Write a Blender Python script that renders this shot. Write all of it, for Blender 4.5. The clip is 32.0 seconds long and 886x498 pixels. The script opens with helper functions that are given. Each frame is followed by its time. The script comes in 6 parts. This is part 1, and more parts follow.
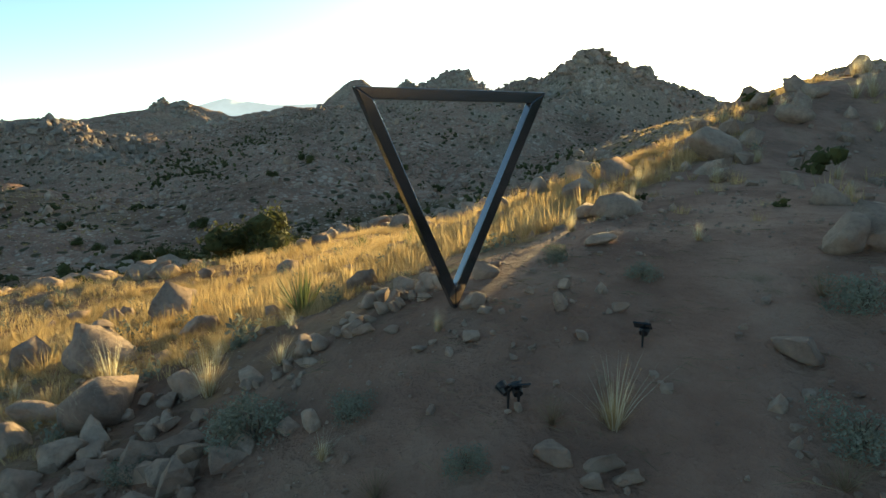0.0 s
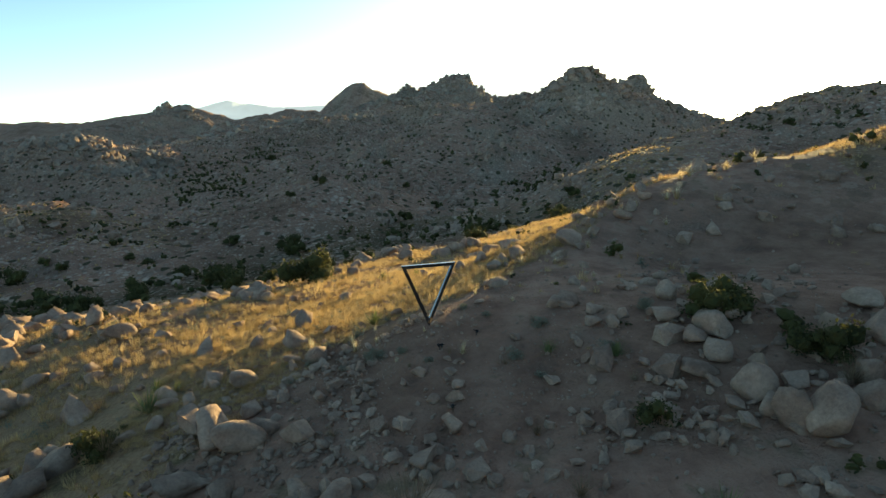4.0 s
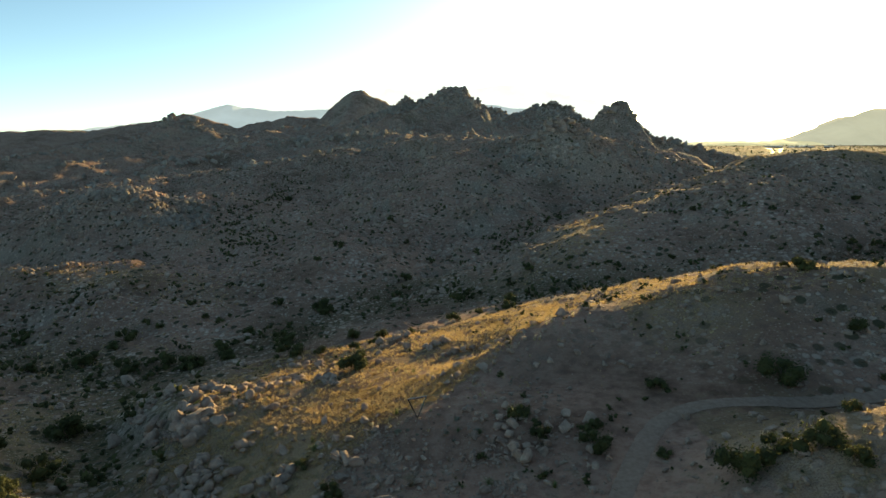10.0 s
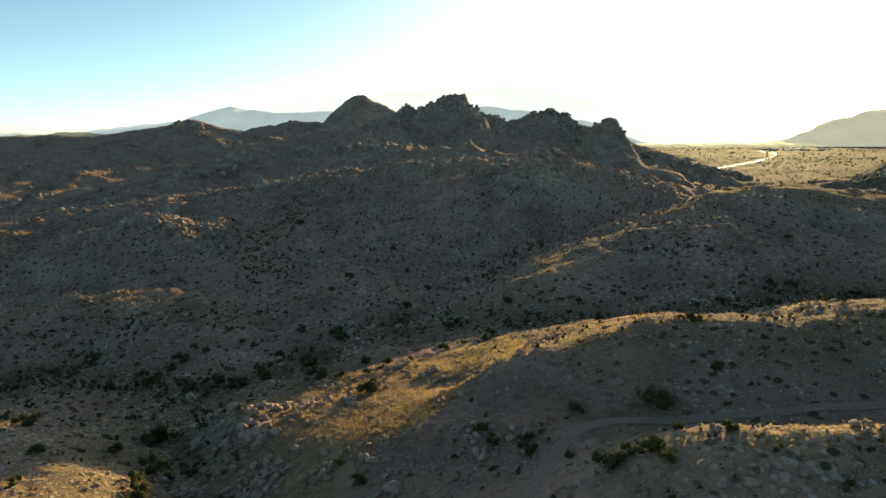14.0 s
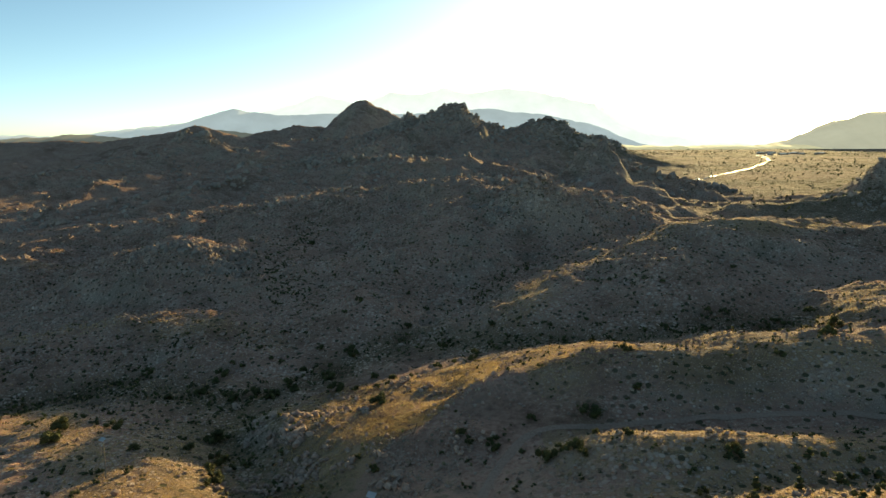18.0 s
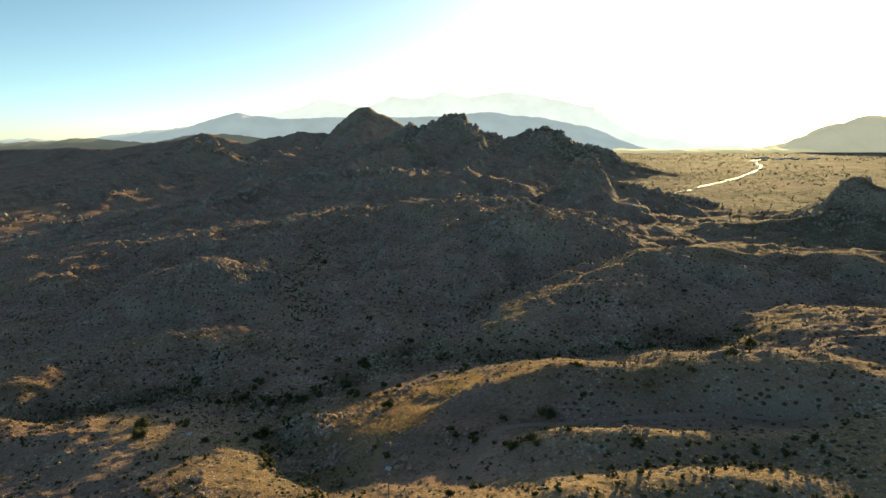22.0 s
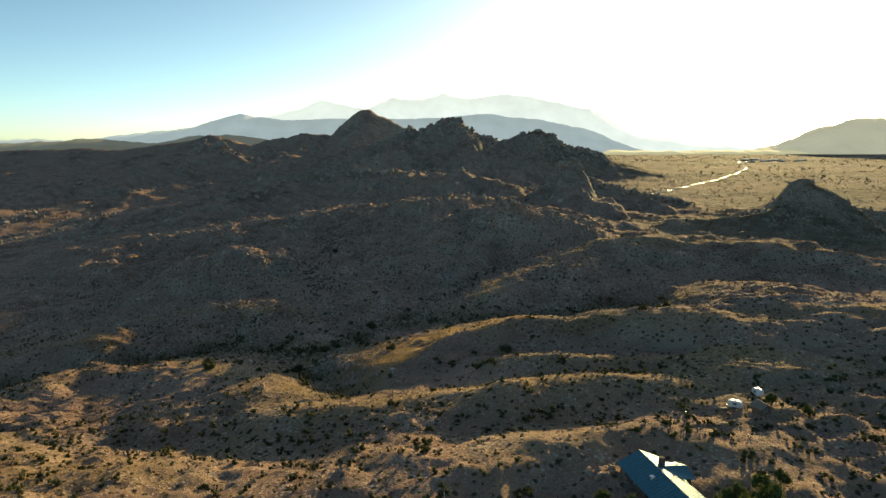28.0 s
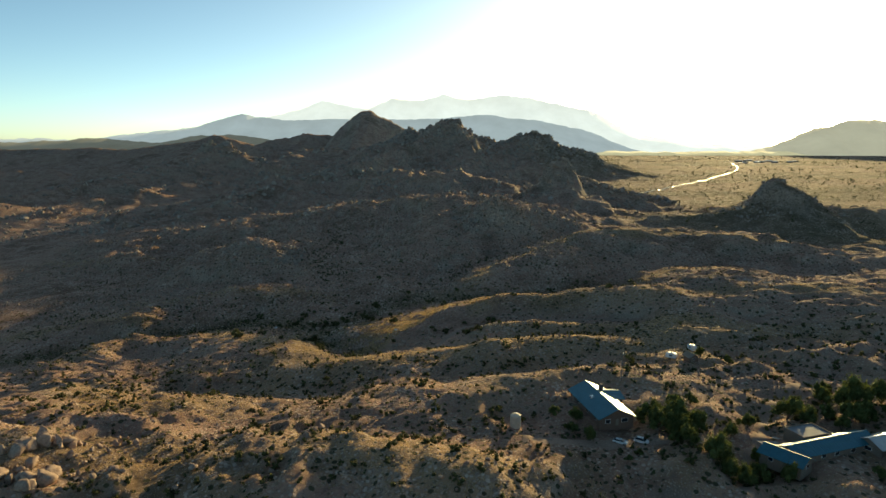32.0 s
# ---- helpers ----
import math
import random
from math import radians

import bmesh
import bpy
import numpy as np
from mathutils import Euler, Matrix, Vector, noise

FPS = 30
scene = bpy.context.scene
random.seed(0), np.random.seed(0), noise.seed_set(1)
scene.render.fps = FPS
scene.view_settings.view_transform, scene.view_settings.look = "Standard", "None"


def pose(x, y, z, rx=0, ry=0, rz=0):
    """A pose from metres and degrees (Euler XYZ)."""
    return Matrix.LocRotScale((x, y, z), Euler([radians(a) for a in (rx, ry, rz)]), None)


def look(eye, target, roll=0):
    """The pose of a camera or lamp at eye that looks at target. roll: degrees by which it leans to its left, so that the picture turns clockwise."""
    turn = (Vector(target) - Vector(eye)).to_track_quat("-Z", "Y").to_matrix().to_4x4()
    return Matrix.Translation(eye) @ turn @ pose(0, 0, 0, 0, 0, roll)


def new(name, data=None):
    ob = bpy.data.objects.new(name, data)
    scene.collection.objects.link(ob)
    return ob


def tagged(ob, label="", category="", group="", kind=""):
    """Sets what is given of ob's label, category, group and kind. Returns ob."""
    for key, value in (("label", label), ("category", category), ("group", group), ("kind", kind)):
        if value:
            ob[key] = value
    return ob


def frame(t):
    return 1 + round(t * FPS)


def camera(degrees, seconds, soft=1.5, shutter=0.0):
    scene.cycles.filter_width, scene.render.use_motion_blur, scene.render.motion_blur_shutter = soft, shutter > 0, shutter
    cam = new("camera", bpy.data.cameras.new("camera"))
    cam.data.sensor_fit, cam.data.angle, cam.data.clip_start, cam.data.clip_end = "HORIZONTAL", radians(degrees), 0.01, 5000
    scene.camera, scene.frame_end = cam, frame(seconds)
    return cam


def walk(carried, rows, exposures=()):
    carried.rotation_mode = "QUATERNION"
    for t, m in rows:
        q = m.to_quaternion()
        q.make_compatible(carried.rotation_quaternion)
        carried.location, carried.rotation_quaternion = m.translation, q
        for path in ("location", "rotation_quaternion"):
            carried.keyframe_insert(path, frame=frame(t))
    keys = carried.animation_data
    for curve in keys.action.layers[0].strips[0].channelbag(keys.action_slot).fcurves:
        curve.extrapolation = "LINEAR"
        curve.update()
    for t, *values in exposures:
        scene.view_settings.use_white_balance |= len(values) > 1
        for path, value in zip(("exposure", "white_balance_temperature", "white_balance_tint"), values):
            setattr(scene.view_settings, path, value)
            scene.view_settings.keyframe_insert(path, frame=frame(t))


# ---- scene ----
cam = camera(70.0, 32.0)
PATH = [
    (0, (-0.06, 1.96, 2.28), (-0.06, 100.53, -14.57), 0.00),
    (1, (0.10, -1.17, 3.04), (0.09, 97.41, -13.77), -0.01),
    (2, (0.33, -5.28, 4.41), (0.31, 93.31, -12.35), -0.01),
    (3, (0.53, -10.20, 5.95), (0.49, 88.39, -10.78), -0.02),
    (4, (0.68, -16.20, 7.85), (0.63, 82.40, -8.84), -0.02),
    (5, (0.85, -22.40, 10.37), (0.85, 76.20, -6.31), -0.03),
    (6, (1.15, -28.78, 14.27), (1.19, 69.82, -2.40), -0.04),
    (7, (1.51, -35.86, 18.41), (1.60, 62.74, 1.75), -0.05),
    (8, (2.01, -43.52, 22.80), (2.13, 55.08, 6.15), -0.07),
    (9, (2.42, -50.85, 27.15), (2.54, 47.74, 10.45), -0.08),
    (10, (2.97, -59.04, 31.76), (3.09, 39.55, 15.02), -0.10),
    (11, (3.57, -67.79, 36.38), (3.68, 30.79, 19.60), -0.11),
    (12, (3.99, -75.99, 40.90), (4.09, 22.59, 24.08), -0.13),
    (13, (4.56, -84.30, 45.47), (4.61, 14.26, 28.58), -0.15),
    (14, (5.19, -93.35, 50.14), (5.18, 5.20, 33.19), -0.17),
    (15, (5.77, -102.66, 54.98), (5.71, -4.12, 37.95), -0.19),
    (16, (6.37, -112.27, 59.94), (6.26, -13.74, 42.86), -0.21),
    (17, (7.05, -122.19, 65.01), (6.85, -23.67, 47.91), -0.21),
    (18, (7.86, -132.46, 70.14), (7.57, -33.93, 53.03), -0.22),
    (19, (8.54, -142.91, 75.58), (8.17, -44.39, 58.46), -0.23),
    (20, (9.14, -154.53, 81.82), (8.67, -56.01, 64.68), -0.24),
    (21, (9.75, -168.06, 88.08), (9.27, -69.54, 70.94), -0.24),
    (22, (10.40, -182.47, 93.47), (9.90, -83.95, 76.33), -0.25),
    (23, (11.55, -197.75, 96.57), (11.04, -99.23, 79.44), -0.25),
    (24, (12.86, -212.35, 97.18), (12.33, -113.83, 80.05), -0.25),
    (25, (13.77, -225.02, 97.51), (13.26, -126.50, 80.39), -0.22),
    (26, (14.59, -238.00, 98.07), (14.12, -139.48, 80.96), -0.19),
    (27, (15.35, -251.18, 98.69), (14.90, -152.65, 81.59), -0.16),
    (28, (16.04, -264.43, 99.22), (15.61, -165.91, 82.13), -0.12),
    (29, (16.67, -277.66, 99.49), (16.26, -179.13, 82.41), -0.08),
    (30, (17.45, -290.56, 99.57), (17.06, -192.03, 82.50), -0.04),
    (31, (18.02, -303.55, 99.75), (17.63, -205.01, 82.70), 0.01),
    (32, (18.58, -316.50, 100.24), (18.21, -217.96, 83.20), 0.05),
]
walk(cam, [(t, look(eye, target, roll)) for t, eye, target, roll in PATH], exposures=[(0.0, 1.96, 8600, -13), (6.0, 1.66, 8500, -13), (14.0, 1.36, 8250, -13), (23.0, 1.2, 8100, -13), (32.0, 1.08, 8000, -13)])

# ---- light ----
SUN_AZ, SUN_EL = 26.0, 8.0          # degrees to the right of +y, degrees above the horizon
sun_way = Vector((math.sin(radians(SUN_AZ)) * math.cos(radians(SUN_EL)), math.cos(radians(SUN_AZ)) * math.cos(radians(SUN_EL)), math.sin(radians(SUN_EL))))
world = bpy.data.worlds.new("sky")
scene.world = world
world.use_nodes = True
wn = world.node_tree
wn.nodes.clear()
sky = wn.nodes.new("ShaderNodeTexSky")
sky.sky_type, sky.sun_disc = "NISHITA", False
sky.sun_elevation, sky.sun_rotation = radians(SUN_EL), radians(SUN_AZ)
sky.altitude, sky.air_density, sky.dust_density, sky.ozone_density = 900, 0.52, 1.0, 1.7
back = wn.nodes.new("ShaderNodeBackground")
back.inputs["Strength"].default_value = 0.11
out = wn.nodes.new("ShaderNodeOutputWorld")
wn.links.new(sky.outputs[0], back.inputs[0])
wn.links.new(back.outputs[0], out.inputs[0])
lamp = bpy.data.lights.new("sun", "SUN")
lamp.energy, lamp.angle, lamp.color = 3.6, radians(0.55), (1.0, 0.74, 0.44)
sun = new("sun", lamp)
sun.matrix_world = look(sun_way * 500, (0, 0, 0))


# ---- materials ----
def mat(name, rough=0.9, metal=0.0):
    m = bpy.data.materials.new(name)
    m.use_nodes = True
    b = m.node_tree.nodes["Principled BSDF"]
    b.inputs["Roughness"].default_value, b.inputs["Metallic"].default_value = rough, metal
    return m, m.node_tree, b


def nd(tree, kind, **values):
    n = tree.nodes.new(kind)
    for key, v in values.items():
        n.inputs[key.replace("_", " ")].default_value = v
    return n


def noise_tex(tree, coord, scale, detail=6.0, rough=0.6):
    n = nd(tree, "ShaderNodeTexNoise", Scale=scale, Detail=detail, Roughness=rough)
    tree.links.new(coord, n.inputs["Vector"])
    return n.outputs["Fac"]


def ramp(tree, fac, stops):
    r = tree.nodes.new("ShaderNodeValToRGB")
    e = r.color_ramp.elements
    while len(e) < len(stops):
        e.new(0.5)
    for el, (p, c) in zip(e, stops):
        el.position, el.color = p, (*c, 1) if len(c) == 3 else c
    tree.links.new(fac, r.inputs[0])
    return r.outputs[0]


def blend(tree, fac, a, b, mode="MIX"):
    m = tree.nodes.new("ShaderNodeMix")
    m.data_type, m.blend_type = "RGBA", mode
    for sock, v in ((m.inputs[0], fac), (m.inputs[6], a), (m.inputs[7], b)):
        if hasattr(v, "is_output"):
            tree.links.new(v, sock)
        else:
            sock.default_value = v if isinstance(v, (int, float)) else (*v, 1)
    return m.outputs[2]


def calc(tree, op, a, b=0.0):
    m = tree.nodes.new("ShaderNodeMath")
    m.operation = op
    for sock, v in ((m.inputs[0], a), (m.inputs[1], b)):
        if hasattr(v, "is_output"):
            tree.links.new(v, sock)
        else:
            sock.default_value = v
    return m.outputs[0]


def bumped(tree, b, height, strength, distance):
    n = nd(tree, "ShaderNodeBump", Strength=strength, Distance=distance)
    tree.links.new(height, n.inputs["Height"])
    tree.links.new(n.outputs[0], b.inputs["Normal"])


def place(tree):
    return tree.nodes.new("ShaderNodeNewGeometry").outputs["Position"]


def ground_material():
    m, t, b = mat("desert_ground", 1.0)
    b.inputs["Specular IOR Level"].default_value = 0.08
    p = place(t)
    fine, mid, wide, huge = noise_tex(t, p, 6.0, 8), noise_tex(t, p, 0.55, 8, 0.65), noise_tex(t, p, 0.06, 6, 0.6), noise_tex(t, p, 0.012, 4)
    soil = ramp(t, mid, [(0.3, (0.225, 0.125, 0.093)), (0.5, (0.365, 0.22, 0.162)), (0.7, (0.49, 0.32, 0.238))])
    pale = ramp(t, fine, [(0.35, (0.165, 0.12, 0.092)), (0.62, (0.41, 0.32, 0.25))])
    dry = ramp(t, fine, [(0.3, (0.2, 0.13, 0.075)), (0.65, (0.41, 0.28, 0.158))])
    green = ramp(t, fine, [(0.3, (0.05, 0.046, 0.024)), (0.7, (0.13, 0.115, 0.055))])
    geo = t.nodes.new("ShaderNodeNewGeometry")
    up = t.nodes.new("ShaderNodeSeparateXYZ")
    t.links.new(geo.outputs["Normal"], up.inputs[0])
    steep = ramp(t, calc(t, "ADD", up.outputs[2], calc(t, "MULTIPLY", calc(t, "SUBTRACT", mid, 0.5), 0.5)), [(0.72, (1, 1, 1)), (0.93, (0, 0, 0))])
    cover = t.nodes.new("ShaderNodeAttribute")
    cover.attribute_name = "dry_cover"
    grassy = ramp(t, calc(t, "ADD", cover.outputs["Fac"], calc(t, "MULTIPLY", calc(t, "SUBTRACT", mid, 0.5), 1.6)), [(0.35, (0, 0, 0)), (0.8, (0.75, 0.75, 0.75))])
    shrubby = ramp(t, calc(t, "ADD", huge, calc(t, "MULTIPLY", calc(t, "SUBTRACT", mid, 0.5), 1.4)), [(0.58, (0, 0, 0)), (0.76, (0.65, 0.65, 0.65))])
    c = blend(t, grassy, soil, dry)
    c = blend(t, shrubby, c, green)
    brush = t.nodes.new("ShaderNodeAttribute")
    brush.attribute_name = "brush_cover"
    c = blend(t, calc(t, "MULTIPLY", brush.outputs["Fac"], ramp(t, mid, [(0.35, (0.3, 0.3, 0.3)), (0.6, (1, 1, 1))])), c, green)
    c = blend(t, steep, c, pale)
    c = blend(t, 1.0, c, ramp(t, calc(t, "ADD", calc(t, "MULTIPLY", huge, 0.6), calc(t, "MULTIPLY", wide, 0.4)), [(0.36, (0.55, 0.53, 0.5)), (0.5, (1, 1, 1)), (0.64, (1.35, 1.3, 1.24))]), "MULTIPLY")
    # stones and scrub that are too small and far to be built one by one
    gap = t.nodes.new("ShaderNodeVectorMath")
    gap.operation = "DISTANCE"
    t.links.new(p, gap.inputs[0])
    gap.inputs[1].default_value = (2, 8, 0)
    away = ramp(t, calc(t, "DIVIDE", gap.outputs["Value"], 100.0), [(0.22, (0, 0, 0)), (0.6, (1, 1, 1))])
    stones = nd(t, "ShaderNodeTexVoronoi", Scale=0.75, Randomness=1.0)
    scrub = nd(t, "ShaderNodeTexVoronoi", Scale=0.32, Randomness=1.0)
    t.links.new(p, stones.inputs["Vector"])
    t.links.new(p, scrub.inputs["Vector"])
    rocky = ramp(t, calc(t, "ADD", stones.outputs["Distance"], calc(t, "MULTIPLY", calc(t, "SUBTRACT", wide, 0.5), -1.6)), [(0.24, (0.8, 0.8, 0.8)), (0.36, (0, 0, 0))])
    c = blend(t, calc(t, "MULTIPLY", rocky, away), c, ramp(t, stones.outputs["Color"], [(0.2, (0.28, 0.192, 0.15)), (0.8, (0.61, 0.47, 0.375))]))
    cobble = nd(t, "ShaderNodeTexVoronoi", Scale=1.9, Randomness=1.0)
    t.links.new(p, cobble.inputs["Vector"])
    pebbly = ramp(t, calc(t, "ADD", cobble.outputs["Distance"], calc(t, "MULTIPLY", calc(t, "SUBTRACT", mid, 0.5), -1.3)), [(0.2, (0.75, 0.75, 0.75)), (0.33, (0, 0, 0))])
    c = blend(t, calc(t, "MULTIPLY", pebbly, away), c, ramp(t, cobble.outputs["Color"], [(0.2, (0.21, 0.145, 0.115)), (0.8, (0.59, 0.455, 0.36))]))
    bushy = ramp(t, calc(t, "ADD", scrub.outputs["Distance"], calc(t, "MULTIPLY", mid, 0.35)), [(0.40, (0.9, 0.9, 0.9)), (0.46, (0, 0, 0))])
    c = blend(t, calc(t, "MULTIPLY", bushy, away), c, (0.055, 0.055, 0.028))
    t.links.new(c, b.inputs["Base Color"])
    relief = calc(t, "ADD", calc(t, "MULTIPLY", fine, 0.34), mid)
    relief = calc(t, "ADD", relief, calc(t, "MULTIPLY", calc(t, "MULTIPLY", rocky, away), 0.9))
    relief = calc(t, "ADD", relief, calc(t, "MULTIPLY", calc(t, "MULTIPLY", pebbly, away), 0.45))
    bumped(t, b, relief, 0.9, 0.6)
    return m


def stone_material(name, dark, light, scale):
    m, t, b = mat(name, 0.95)
    b.inputs["Specular IOR Level"].default_value = 0.15
    p = place(t)
    info = t.nodes.new("ShaderNodeNewGeometry").outputs["Random Per Island"]
    fine, wide = noise_tex(t, p, 9 * scale, 8, 0.7), noise_tex(t, p, 1.1 * scale, 6)
    c = ramp(t, wide, [(0.3, dark), (0.7, light)])
    c = blend(t, ramp(t, fine, [(0.4, (0, 0, 0)), (0.75, (0.55, 0.55, 0.55))]), c, (0.13, 0.10, 0.085))
    c = blend(t, 0.45, c, ramp(t, info, [(0, (0.6, 0.52, 0.5)), (0.5, (0.95, 0.88, 0.82)), (1, (1.25, 1.2, 1.15))]), "MULTIPLY")
    t.links.new(c, b.inputs["Base Color"])
    bumped(t, b, calc(t, "ADD", fine, calc(t, "MULTIPLY", wide, 1.5)), 0.8, 0.1 / scale)
    return m


GROUND = ground_material()
STONE = stone_material("granite", (0.26, 0.178, 0.138), (0.50, 0.378, 0.295), 1.0)
CRAG = stone_material("weathered_crag", (0.25, 0.20, 0.165), (0.47, 0.39, 0.325), 0.08)


# ---- the lie of the land ----
def lattice(ix, iy, seed):
    h = (ix.astype(np.int64) * 374761393 + iy.astype(np.int64) * 668265263 + seed * 974711) & 0xFFFFFFFF
    h = ((h ^ (h >> 13)) * 1274126177) & 0xFFFFFFFF
    return ((h ^ (h >> 16)) & 0xFFFFFF) / float(0xFFFFFF)


def grain(x, y, size, seed):
    """Smooth noise from -1 to 1 with waves of the given size."""
    u, v = x / size, y / size
    iu, iv = np.floor(u), np.floor(v)
    fu, fv = u - iu, v - iv
    fu, fv = fu * fu * (3 - 2 * fu), fv * fv * (3 - 2 * fv)
    a, b = lattice(iu, iv, seed), lattice(iu + 1, iv, seed)
    c, d = lattice(iu, iv + 1, seed), lattice(iu + 1, iv + 1, seed)
    return 2 * ((a * (1 - fu) + b * fu) * (1 - fv) + (c * (1 - fu) + d * fu) * fv) - 1


def along(x, y, line):
    """Distance to a line of (x, y, z) points, and the line's height at the nearest place."""
    best, high = np.full(x.shape, 1e18), np.zeros(x.shape)
    for (ax, ay, az), (bx, by, bz) in zip(line, line[1:]):
        dx, dy = bx - ax, by - ay
        s = np.clip(((x - ax) * dx + (y - ay) * dy) / (dx * dx + dy * dy + 1e-9), 0, 1)
        d = (x - ax - s * dx) ** 2 + (y - ay - s * dy) ** 2
        near = d < best
        best, high = np.where(near, d, best), np.where(near, az + s * (bz - az), high)
    return np.sqrt(best), high


